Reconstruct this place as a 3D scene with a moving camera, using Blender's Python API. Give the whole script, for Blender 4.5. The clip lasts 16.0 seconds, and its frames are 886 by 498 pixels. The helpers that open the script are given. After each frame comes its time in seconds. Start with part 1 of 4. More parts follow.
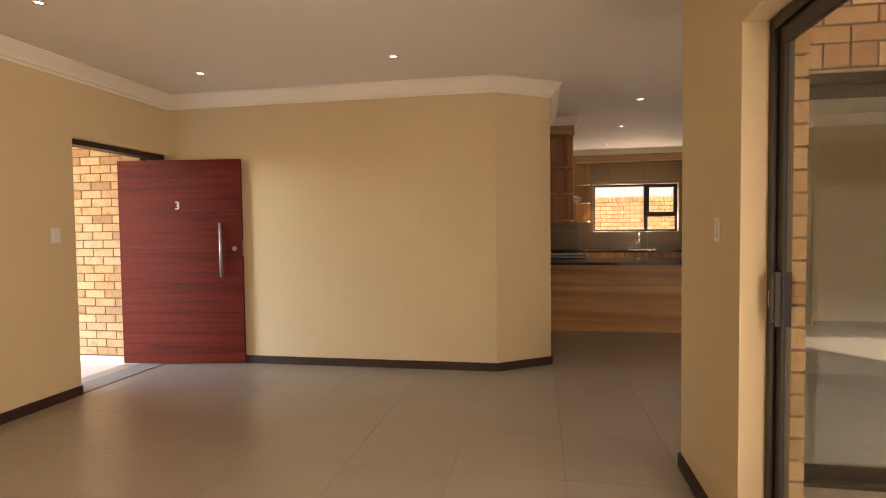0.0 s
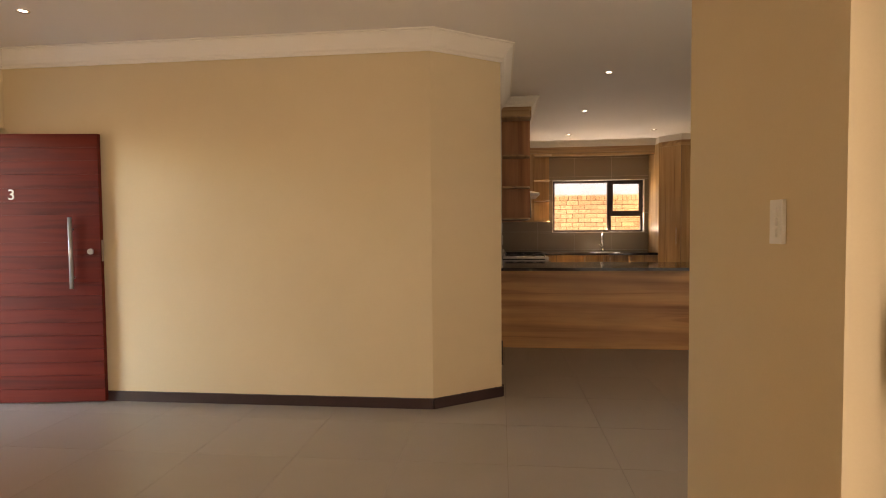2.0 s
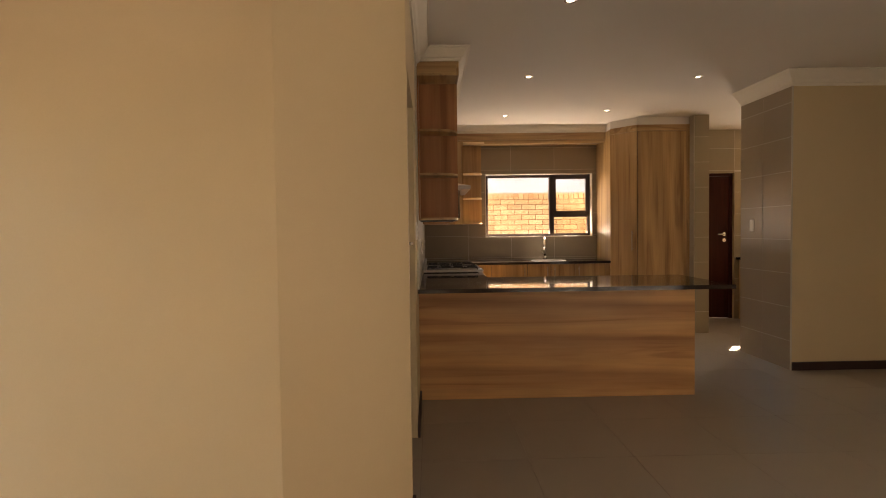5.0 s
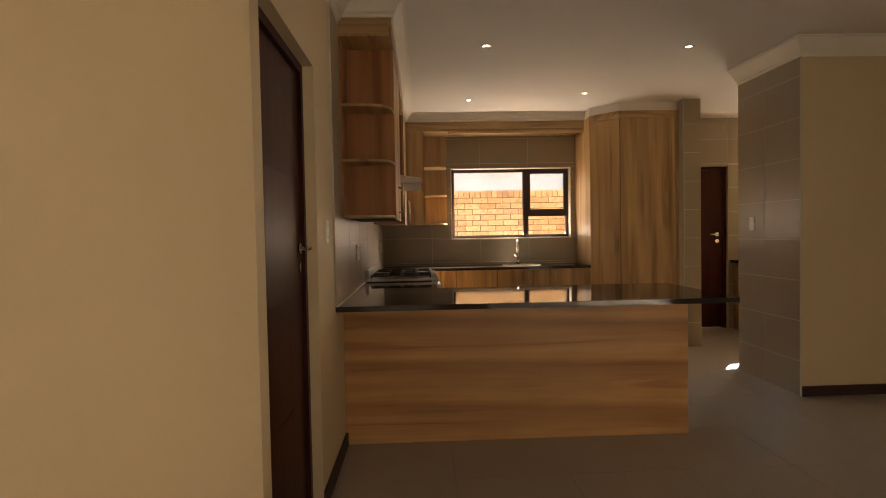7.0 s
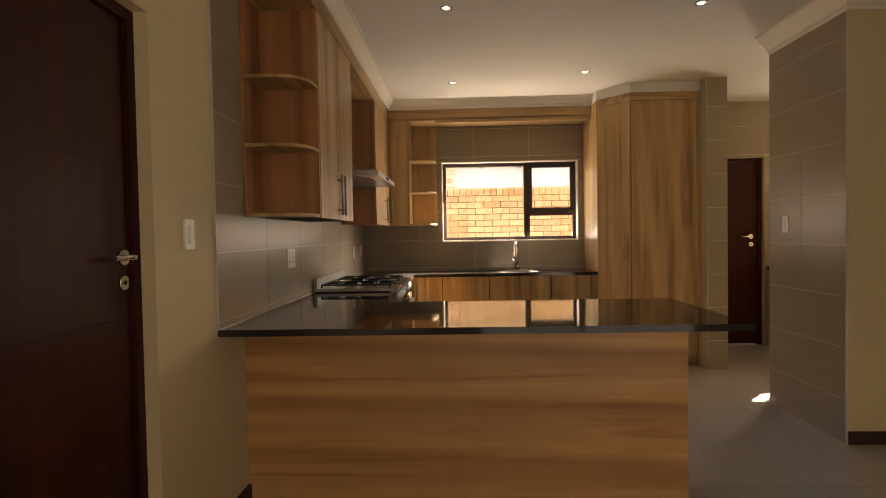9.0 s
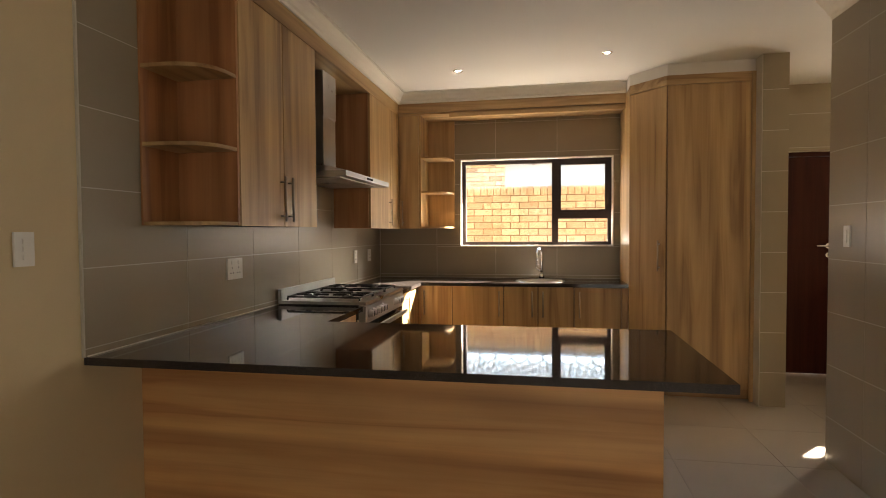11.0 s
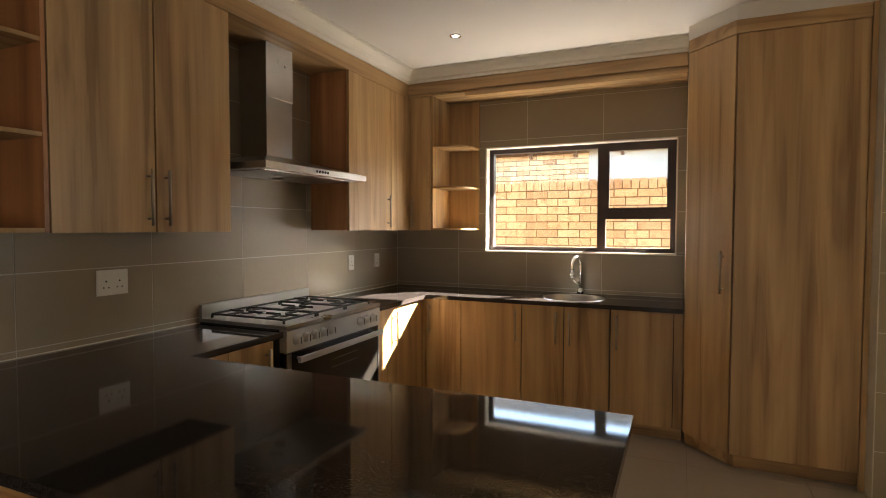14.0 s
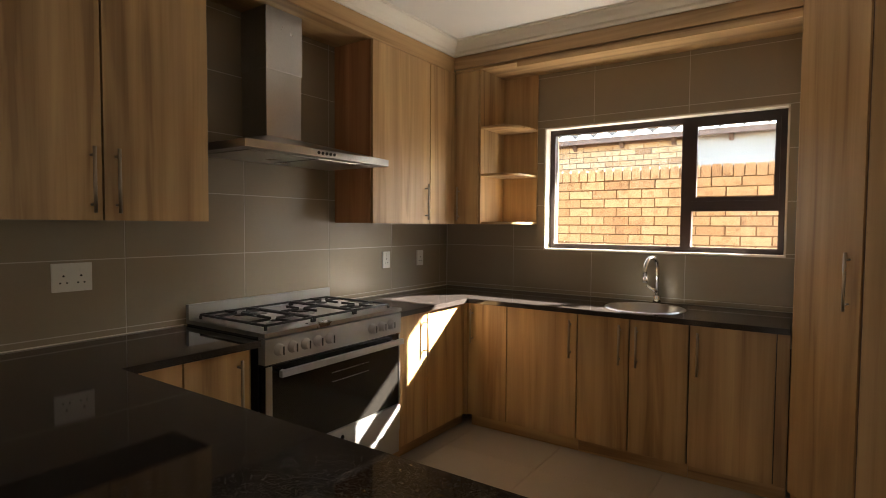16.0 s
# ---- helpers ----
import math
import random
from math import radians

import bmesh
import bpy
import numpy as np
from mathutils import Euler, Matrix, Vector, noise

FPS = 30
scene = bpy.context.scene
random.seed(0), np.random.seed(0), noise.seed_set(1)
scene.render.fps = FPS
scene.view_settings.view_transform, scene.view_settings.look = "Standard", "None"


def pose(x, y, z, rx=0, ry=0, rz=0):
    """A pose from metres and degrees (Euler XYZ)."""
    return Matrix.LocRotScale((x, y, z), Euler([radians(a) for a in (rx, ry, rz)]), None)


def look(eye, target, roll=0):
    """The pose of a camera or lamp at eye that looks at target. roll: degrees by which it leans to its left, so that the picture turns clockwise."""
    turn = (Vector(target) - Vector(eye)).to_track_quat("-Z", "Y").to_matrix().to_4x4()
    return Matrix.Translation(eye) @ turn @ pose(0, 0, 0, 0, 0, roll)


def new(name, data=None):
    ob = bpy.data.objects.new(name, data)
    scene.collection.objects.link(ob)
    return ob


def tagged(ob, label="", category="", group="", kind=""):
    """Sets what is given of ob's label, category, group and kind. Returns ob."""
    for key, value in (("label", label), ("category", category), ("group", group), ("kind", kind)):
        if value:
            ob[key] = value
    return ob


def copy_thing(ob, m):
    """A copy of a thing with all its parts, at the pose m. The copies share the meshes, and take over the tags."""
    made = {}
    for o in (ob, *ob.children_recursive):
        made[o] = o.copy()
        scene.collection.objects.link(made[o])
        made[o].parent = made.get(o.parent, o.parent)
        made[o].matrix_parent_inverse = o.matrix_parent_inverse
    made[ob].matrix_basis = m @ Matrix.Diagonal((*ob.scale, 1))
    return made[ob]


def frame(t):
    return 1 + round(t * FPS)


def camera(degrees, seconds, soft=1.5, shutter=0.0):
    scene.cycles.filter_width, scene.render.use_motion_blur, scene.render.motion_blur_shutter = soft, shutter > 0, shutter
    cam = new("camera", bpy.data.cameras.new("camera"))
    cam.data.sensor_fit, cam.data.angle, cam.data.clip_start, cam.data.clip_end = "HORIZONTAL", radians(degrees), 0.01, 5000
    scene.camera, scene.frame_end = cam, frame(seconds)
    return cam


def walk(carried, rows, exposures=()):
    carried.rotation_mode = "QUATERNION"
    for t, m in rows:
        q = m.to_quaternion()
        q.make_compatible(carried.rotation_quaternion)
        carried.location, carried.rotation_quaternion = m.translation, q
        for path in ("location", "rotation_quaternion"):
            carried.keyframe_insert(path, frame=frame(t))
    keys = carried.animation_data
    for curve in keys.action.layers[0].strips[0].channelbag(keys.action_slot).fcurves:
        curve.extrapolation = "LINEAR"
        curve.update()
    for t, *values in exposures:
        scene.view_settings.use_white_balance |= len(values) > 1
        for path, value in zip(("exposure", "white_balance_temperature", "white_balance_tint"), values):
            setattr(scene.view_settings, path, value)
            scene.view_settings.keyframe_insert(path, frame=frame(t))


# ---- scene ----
cam = camera(78.5, 16.0, soft=1.0)
PATH = [
    (0, (0.928, 0.244, 1.331), (0.573, 2.211, 1.25), -0.7),
    (0.5, (0.93, 0.449, 1.337), (0.616, 2.423, 1.249), -0.7),
    (1, (0.957, 0.764, 1.333), (0.682, 2.743, 1.249), -0.5),
    (1.5, (0.99, 1.06, 1.317), (0.754, 3.044, 1.235), -0.5),
    (2, (1.018, 1.369, 1.297), (0.806, 3.356, 1.22), -0.5),
    (2.5, (1.005, 1.701, 1.303), (0.828, 3.692, 1.225), -0.4),
    (3, (0.961, 1.991, 1.268), (0.836, 3.986, 1.196), -0.6),
    (3.5, (0.98, 2.243, 1.31), (0.895, 4.24, 1.229), -0.9),
    (4, (0.998, 2.528, 1.305), (0.965, 4.526, 1.228), -0.8),
    (6.5, (1.411, 3.764, 1.286), (1.491, 5.762, 1.228), -1.1),
    (7, (1.5, 3.929, 1.281), (1.581, 5.927, 1.223), -1.1),
    (7.5, (1.616, 4.147, 1.297), (1.703, 6.144, 1.239), -1.0),
    (8, (1.745, 4.309, 1.294), (1.817, 6.307, 1.236), -1.1),
    (8.5, (1.923, 4.471, 1.292), (1.923, 6.471, 1.236), -1.1),
    (9, (2.076, 4.627, 1.283), (2.013, 6.625, 1.229), -1.0),
    (9.5, (2.237, 4.786, 1.308), (2.106, 6.781, 1.255), -1.1),
    (10, (2.411, 4.897, 1.328), (2.201, 6.885, 1.27), -0.7),
    (12.5, (3.113, 5.731, 1.387), (2.539, 7.646, 1.325), -0.4),
    (13, (3.223, 5.911, 1.406), (2.592, 7.808, 1.34), -0.2),
    (13.5, (3.335, 6.105, 1.413), (2.636, 7.977, 1.338), -0.1),
    (14, (3.418, 6.272, 1.405), (2.614, 8.102, 1.326), 0.1),
    (14.5, (3.457, 6.479, 1.406), (2.574, 8.271, 1.321), 0.3),
    (15, (3.468, 6.652, 1.415), (2.535, 8.419, 1.324), 0.3),
    (15.5, (3.502, 6.819, 1.392), (2.479, 8.535, 1.302), 0.4),
    (16, (3.52, 6.969, 1.373), (2.391, 8.618, 1.286), 0.4),
]
EXPOSURES = [(0.0, 4.38, 8300, 22), (4.0, 4.4, 8200, 20), (7.0, 4.2, 8200, 18), (8.0, 4.35, 8000, 16), (9.0, 4.4, 7700, 13), (10.0, 4.5, 7300, 11), (12.5, 4.55, 6750, 10), (16.0, 4.2, 6550, 9)]
walk(cam, [(t, look(eye, target, roll)) for t, eye, target, roll in PATH], EXPOSURES)

# ---- light: sky, one sun, daylight standing in the big sliding door, kitchen fill strip ----
SUN_WAY = Vector((-0.9, -1.0, -0.74)).normalized()
world = bpy.data.worlds.new("sky")
scene.world = world
world.use_nodes = True
wn = world.node_tree.nodes
sky = wn.new("ShaderNodeTexSky")
sky.sky_type = "NISHITA"
sky.sun_disc = False
sky.sun_elevation = math.asin(-SUN_WAY.z)
sky.sun_rotation = math.atan2(-SUN_WAY.x, -SUN_WAY.y)
wn["Background"].inputs[1].default_value = 0.15
world.node_tree.links.new(sky.outputs[0], wn["Background"].inputs[0])
sun = new("sun", bpy.data.lights.new("sun", "SUN"))
sun.data.energy, sun.data.angle, sun.data.color = 5.0, radians(0.5), (1.0, 0.93, 0.82)
sun.matrix_world = look((8, 16, 9), Vector((8, 16, 9)) + SUN_WAY)
day = new("daylight_sliding_door", bpy.data.lights.new("daylight_sliding_door", "AREA"))
day.data.shape, day.data.size, day.data.size_y, day.data.energy = "RECTANGLE", 1.9, 1.95, 5.0
day.data.color = (1.0, 0.93, 0.84)
day.matrix_world = look((1.93, 0.7, 1.05), (0, 0.7, 1.0))
# The kitchen strip is an added fill lamp, hidden behind the window sill.
for lamp, w, h, watts, eye, to in (("daylight_dining_door", 2.3, 1.9, 0.7, (3.46, 3.27, 1.05), (3.46, 9.0, 1.0)), ("daylight_scullery_window", 0.42, 0.8, 1.5, (6.215, 10.72, 1.64), (6.215, 5.0, 1.5)), ("fill_kitchen_sill", 1.4, 0.09, 1.25, (2.635, 10.855, 1.225), (2.635, 9.2, 2.6))):
    a = new(lamp, bpy.data.lights.new(lamp, "AREA"))
    a.data.shape, a.data.size, a.data.size_y, a.data.energy, a.data.color = "RECTANGLE", w, h, watts, (1.0, 0.95, 0.88)
    a.matrix_world = look(eye, to)


# ---- materials ----
def mat(name, col, rough=0.6, metal=0.0, build=None, **kw):
    m = bpy.data.materials.new(name)
    m.use_nodes = True
    b = m.node_tree.nodes["Principled BSDF"]
    b.inputs["Base Color"].default_value = (*col, 1)
    b.inputs["Roughness"].default_value = rough
    b.inputs["Metallic"].default_value = metal
    if build:
        build(m.node_tree, b, m.node_tree.nodes, m.node_tree.links)
    return m


def coords(nt, scale, per_object=0.0):
    n, l = nt.nodes, nt.links
    tc, mp = n.new("ShaderNodeTexCoord"), n.new("ShaderNodeMapping")
    mp.inputs["Scale"].default_value = scale
    l.new(tc.outputs["Object"], mp.inputs["Vector"])
    if per_object:
        oi, mul = n.new("ShaderNodeObjectInfo"), n.new("ShaderNodeMath")
        mul.operation = "MULTIPLY"
        mul.inputs[1].default_value = per_object
        l.new(oi.outputs["Random"], mul.inputs[0])
        l.new(mul.outputs[0], mp.inputs["Location"])
    return mp.outputs[0]


def noise_of(nt, vec, scale, detail=4.0, rough=0.55, dist=0.0):
    t = nt.nodes.new("ShaderNodeTexNoise")
    t.inputs["Scale"].default_value = scale
    t.inputs["Detail"].default_value = detail
    t.inputs["Roughness"].default_value = rough
    t.inputs["Distortion"].default_value = dist
    nt.links.new(vec, t.inputs["Vector"])
    return t.outputs["Fac"]


def ramp_of(nt, fac, stops):
    r = nt.nodes.new("ShaderNodeValToRGB")
    while len(r.color_ramp.elements) < len(stops):
        r.color_ramp.elements.new(0.5)
    for e, (p, c) in zip(r.color_ramp.elements, stops):
        e.position, e.color = p, (*c, 1)
    nt.links.new(fac, r.inputs[0])
    return r.outputs[0]


def mixed(nt, fac, a, b, mode="MIX"):
    m = nt.nodes.new("ShaderNodeMix")
    m.data_type, m.blend_type = "RGBA", mode
    for sock, v in ((m.inputs[0], fac), (m.inputs[6], a), (m.inputs[7], b)):
        if isinstance(v, (int, float)):
            sock.default_value = v
        elif isinstance(v, tuple):
            sock.default_value = (*v, 1)
        else:
            nt.links.new(v, sock)
    return m.outputs[2]


def bump_to(nt, bsdf, height, strength, distance=0.002):
    b = nt.nodes.new("ShaderNodeBump")
    b.inputs["Strength"].default_value, b.inputs["Distance"].default_value = strength, distance
    nt.links.new(height, b.inputs["Height"])
    nt.links.new(b.outputs[0], bsdf.inputs["Normal"])


def rough_from(nt, bsdf, fac, lo, hi):
    r = nt.nodes.new("ShaderNodeMapRange")
    r.inputs["To Min"].default_value, r.inputs["To Max"].default_value = lo, hi
    nt.links.new(fac, r.inputs["Value"])
    nt.links.new(r.outputs[0], bsdf.inputs["Roughness"])


def mottled(name, lo, hi, scale, rough, grain=60.0, bump=0.15, depth=0.002, r_spread=0.08, per_object=0.0, metal=0.0):
    def build(nt, b, n, l):
        v = coords(nt, (1, 1, 1), per_object)
        big = noise_of(nt, v, scale, 5)
        fine = noise_of(nt, v, grain, 3)
        l.new(mixed(nt, 0.25, ramp_of(nt, big, [(0.3, lo), (0.7, hi)]), ramp_of(nt, fine, [(0.3, lo), (0.7, hi)])), b.inputs["Base Color"])
        rough_from(nt, b, big, rough - r_spread, rough + r_spread)
        bump_to(nt, b, fine, bump, depth)
    return mat(name, hi, rough, metal, build)


def laminate(name, along, dark, mid, light, rough=0.42, gloss=0.5, figure=0.0):
    """Printed wood: streaks run along one axis, broad bands across it."""
    def build(nt, b, n, l):
        fine = tuple(0.9 if i == along else 34.0 for i in range(3))
        broad = tuple(0.5 if i == along else 8.0 for i in range(3))
        v1, v2 = coords(nt, fine, 7.3), coords(nt, broad, 3.1)
        f = noise_of(nt, v1, 1.0, 6, 0.65, 0.6)
        g = noise_of(nt, v2, 1.0, 3, 0.5, 1.2)
        c1 = ramp_of(nt, g, [(0.36, dark), (0.44, mid), (0.64, light)])
        c2 = ramp_of(nt, f, [(0.3, dark), (0.5, mid), (0.75, light)])
        col = mixed(nt, 0.36, c1, c2)
        if figure:
            # flat-sawn figure: slow rings that darken towards one sharp edge
            ring = n.new("ShaderNodeTexWave")
            ring.wave_type, ring.bands_direction, ring.wave_profile = "BANDS", "DIAGONAL", "SAW"
            for key, val in (("Scale", 0.3), ("Distortion", 5.5), ("Detail", 3.0), ("Detail Scale", 0.55), ("Detail Roughness", 0.5)):
                ring.inputs[key].default_value = val
            l.new(coords(nt, tuple(0.28 if i == along else 8.0 for i in range(3)), 11.7), ring.inputs["Vector"])
            shade = ramp_of(nt, ring.outputs["Fac"], [(0.0, (1.12, 1.10, 1.06)), (0.5, (1.0, 1.0, 1.0)), (0.84, (0.74, 0.68, 0.62)), (1.0, (1.08, 1.06, 1.03))])
            knots = noise_of(nt, coords(nt, tuple(1.6 if i == along else 5.0 for i in range(3)), 5.1), 1.0, 2)
            patch = ramp_of(nt, knots, [(0.35, (0.92, 0.90, 0.88)), (0.62, (1.08, 1.07, 1.05))])
            col = mixed(nt, figure, col, mixed(nt, 1.0, mixed(nt, 1.0, col, shade, "MULTIPLY"), patch, "MULTIPLY"))
        l.new(col, b.inputs["Base Color"])
        rough_from(nt, b, f, rough - 0.07, rough + 0.07)
        bump_to(nt, b, f, 0.08, 0.001)
        b.inputs["Specular IOR Level"].default_value = gloss
    return mat(name, mid, rough, 0, build)


OAK = ((0.235, 0.13, 0.053), (0.41, 0.258, 0.115), (0.54, 0.365, 0.182))
paint = mottled("cream wall paint", (0.605, 0.48, 0.30), (0.655, 0.525, 0.335), 1.3, 0.6, 160, 0.12, 0.001)
ceiling_paint = mottled("white ceiling paint", (0.70, 0.66, 0.61), (0.74, 0.70, 0.65), 1.1, 0.75, 180, 0.08, 0.001)
cornice_paint = mottled("white cornice paint", (0.76, 0.71, 0.62), (0.80, 0.75, 0.67), 2.0, 0.6, 90, 0.05, 0.001)
oak_up = laminate("oak laminate upright", 2, *OAK, figure=0.75)
oak_x = laminate("oak laminate lengthwise", 0, *OAK, figure=0.6)
oak_panel = laminate("oak laminate back panel", 0, (0.36, 0.165, 0.062), (0.54, 0.29, 0.118), (0.63, 0.375, 0.172), figure=1.0)
oak_y = laminate("oak laminate crosswise", 1, *OAK, figure=0.6)
oak_shelf = laminate("oak laminate reddish", 2, (0.25, 0.100, 0.038), (0.37, 0.165, 0.066), (0.47, 0.235, 0.10), figure=0.6)
# Near-black bodies: the shade in the door gaps is put into their colour.
carcass = mottled("cabinet carcass darkened as gap shade", (0.02, 0.013, 0.008), (0.035, 0.022, 0.014), 5, 0.7, 60)
red_wood = laminate("red varnished timber", 0, (0.062, 0.007, 0.004), (0.112, 0.012, 0.007), (0.155, 0.019, 0.010), 0.5, 0.12)
dark_wood = laminate("dark mahogany", 2, (0.026, 0.005, 0.004), (0.042, 0.008, 0.006), (0.062, 0.013, 0.009), 0.4, 0.14)
dark_frame = mottled("dark stained timber", (0.022, 0.011, 0.008), (0.045, 0.02, 0.014), 4, 0.45, 70)
skirting = mottled("dark skirting timber", (0.028, 0.012, 0.010), (0.05, 0.02, 0.017), 5, 0.5, 60)
bronze = mottled("dark bronze aluminium", (0.016, 0.012, 0.010), (0.028, 0.021, 0.017), 6, 0.42, 90, 0.04, 0.001)
steel = mottled("brushed steel", (0.40, 0.39, 0.38), (0.52, 0.51, 0.50), 3, 0.29, 120, 0.05, 0.0005, 0.06, metal=1.0)
satin = mottled("satin steel front", (0.36, 0.355, 0.35), (0.44, 0.435, 0.43), 3, 0.36, 120, 0.05, 0.0005, 0.06, metal=0.55)
handle_steel = mottled("warm steel handle", (0.34, 0.28, 0.21), (0.46, 0.39, 0.31), 8, 0.3, 120, 0.03, 0.0005, 0.05, metal=1.0)
chrome = mat("chrome", (0.75, 0.74, 0.72), 0.12, 1.0)
black_iron = mottled("black cast iron", (0.012, 0.012, 0.012), (0.03, 0.03, 0.03), 20, 0.5, 90, 0.3)
oven_glass = mottled("dark oven glass", (0.010, 0.009, 0.008), (0.016, 0.014, 0.012), 3, 0.12, 40, 0.0, 0.001, 0.03)
plastic = mottled("white switch plastic", (0.72, 0.70, 0.66), (0.78, 0.76, 0.72), 9, 0.35, 80, 0.02)
hole_black = mat("dark opening", (0.01, 0.01, 0.01), 0.8)
grout = mottled("pale grout", (0.50, 0.46, 0.39), (0.58, 0.54, 0.47), 4, 0.85, 120)
floor_grout = mottled("grey floor grout", (0.25, 0.22, 0.185), (0.31, 0.275, 0.23), 4, 0.85, 120)
mortar = mottled("brown mortar", (0.12, 0.065, 0.035), (0.17, 0.10, 0.055), 5, 0.95, 90, 0.5)
paving = mottled("concrete paving", (0.28, 0.26, 0.23), (0.36, 0.33, 0.30), 2, 0.85, 70, 0.4)
porch_tile = mottled("pale porch tile", (0.60, 0.55, 0.50), (0.68, 0.63, 0.58), 2, 0.5, 60, 0.1)
earth = mottled("sandy ground", (0.12, 0.095, 0.06), (0.18, 0.14, 0.09), 0.5, 0.95, 30, 0.6)
plaster_out = mottled("cream outdoor plaster", (0.27, 0.235, 0.20), (0.33, 0.29, 0.25), 1.5, 0.85, 80, 0.3)
roof_tile = mottled("pale roof tiles", (0.13, 0.10, 0.08), (0.20, 0.16, 0.13), 3, 0.8, 60, 0.3)
eaves_brown = mottled("brown painted eaves", (0.13, 0.075, 0.05), (0.19, 0.11, 0.075), 3, 0.7, 60, 0.2)
glow = mat("lit lamp face", (1, 1, 1), 0.5)
glow.node_tree.nodes["Principled BSDF"].inputs["Emission Color"].default_value = (1.0, 0.95, 0.87, 1)
glow.node_tree.nodes["Principled BSDF"].inputs["Emission Strength"].default_value = 0.6


def tile_build(lo, hi, rough, spread):
    def build(nt, b, n, l):
        v = coords(nt, (1, 1, 1), 9.0)
        big, fine = noise_of(nt, v, 2.2, 5), noise_of(nt, v, 70, 3)
        oi = n.new("ShaderNodeObjectInfo")
        c = mixed(nt, 0.2, ramp_of(nt, big, [(0.3, lo), (0.7, hi)]), ramp_of(nt, fine, [(0.3, lo), (0.7, hi)]))
        l.new(mixed(nt, 0.3, c, ramp_of(nt, oi.outputs["Random"], [(0, lo), (1, hi)])), b.inputs["Base Color"])
        rough_from(nt, b, big, rough - spread, rough + spread)
        bump_to(nt, b, fine, 0.05, 0.0006)
    return build


wall_tile = mat("taupe glazed tile", (0.3, 0.25, 0.2), 0.33, 0, tile_build((0.26, 0.213, 0.15), (0.30, 0.248, 0.178), 0.33, 0.05))
floor_tile = mat("greige porcelain tile", (0.4, 0.35, 0.3), 0.32, 0, tile_build((0.33, 0.29, 0.24), (0.385, 0.34, 0.285), 0.32, 0.07))


def granite_build(nt, b, n, l):
    v = coords(nt, (1, 1, 1))
    a = noise_of(nt, v, 240, 2)
    big = noise_of(nt, v, 3, 4)
    l.new(ramp_of(nt, a, [(0.40, (0.028, 0.022, 0.020)), (0.60, (0.046, 0.038, 0.034)), (0.76, (0.07, 0.06, 0.055))]), b.inputs["Base Color"])
    rough_from(nt, b, big, 0.03, 0.07)
    b.inputs["Specular IOR Level"].default_value = 0.36


granite = mat("polished black granite", (0.01, 0.01, 0.01), 0.1, 0, granite_build)


def brick_build(dark, mid, light):
    def build(nt, b, n, l):
        v = coords(nt, (1, 1, 1), 13.0)
        oi = n.new("ShaderNodeObjectInfo")
        base = ramp_of(nt, oi.outputs["Random"], [(0.0, dark), (0.35, mid), (0.7, light), (1.0, mid)])
        big, fine = noise_of(nt, v, 14, 4), noise_of(nt, v, 90, 4)
        burnt = ramp_of(nt, big, [(0.50, (1, 1, 1)), (0.72, (0.55, 0.45, 0.38))])
        c = mixed(nt, 1.0, base, burnt, "MULTIPLY")
        l.new(mixed(nt, 0.35, c, ramp_of(nt, fine, [(0.3, dark), (0.6, light)])), b.inputs["Base Color"])
        b.inputs["Roughness"].default_value = 0.88
        bump_to(nt, b, fine, 0.5, 0.003)
    return build


brick_yellow = mat("yellow face brick", (0.5, 0.33, 0.16), 0.88, 0, brick_build((0.25, 0.11, 0.045), (0.44, 0.26, 0.12), (0.54, 0.37, 0.20)))
brick_orange = mat("orange face brick", (0.45, 0.25, 0.12), 0.88, 0, brick_build((0.29, 0.165, 0.10), (0.42, 0.285, 0.185), (0.50, 0.37, 0.26)))


def glass_build(m):
    nt = m.node_tree
    n, l = nt.nodes, nt.links
    n.remove(n["Principled BSDF"])
    mix, tr, gl, lw, po, ad = (n.new("ShaderNode" + k) for k in ("MixShader", "BsdfTransparent", "BsdfGlossy", "LayerWeight", "Math", "Math"))
    tr.inputs[0].default_value = (0.93, 0.95, 0.94, 1)
    gl.inputs["Roughness"].default_value = 0.02
    lw.inputs[0].default_value = 0.5
    po.operation, ad.operation = "POWER", "MULTIPLY_ADD"
    po.inputs[1].default_value, ad.inputs[1].default_value, ad.inputs[2].default_value = 5.0, 0.9, 0.045
    l.new(lw.outputs["Facing"], po.inputs[0])
    l.new(po.outputs[0], ad.inputs[0])
    l.new(ad.outputs[0], mix.inputs[0])
    l.new(tr.outputs[0], mix.inputs[1])
    l.new(gl.outputs[0], mix.inputs[2])
    l.new(mix.outputs[0], n["Material Output"].inputs[0])
    return m


glass = glass_build(mat("clear window glass", (1, 1, 1)))


# ---- building blocks ----
def add_box(bm, x0, x1, y0, y1, z0, z1):
    v = [bm.verts.new((x, y, z)) for z in (z0, z1) for x, y in ((x0, y0), (x1, y0), (x1, y1), (x0, y1))]
    for f in ((3, 2, 1, 0), (4, 5, 6, 7), (0, 1, 5, 4), (1, 2, 6, 5), (2, 3, 7, 6), (3, 0, 4, 7)):
        bm.faces.new([v[i] for i in f])


def add_prism(bm, pts, z0, z1):
    lo, hi = [bm.verts.new((x, y, z0)) for x, y in pts], [bm.verts.new((x, y, z1)) for x, y in pts]
    bm.faces.new(lo[::-1]), bm.faces.new(hi)
    for i in range(len(pts)):
        j = (i + 1) % len(pts)
        bm.faces.new((lo[i], lo[j], hi[j], hi[i]))


def boxes(*bs):
    bm = bmesh.new()
    for b in bs:
        add_box(bm, *b)
    return bm


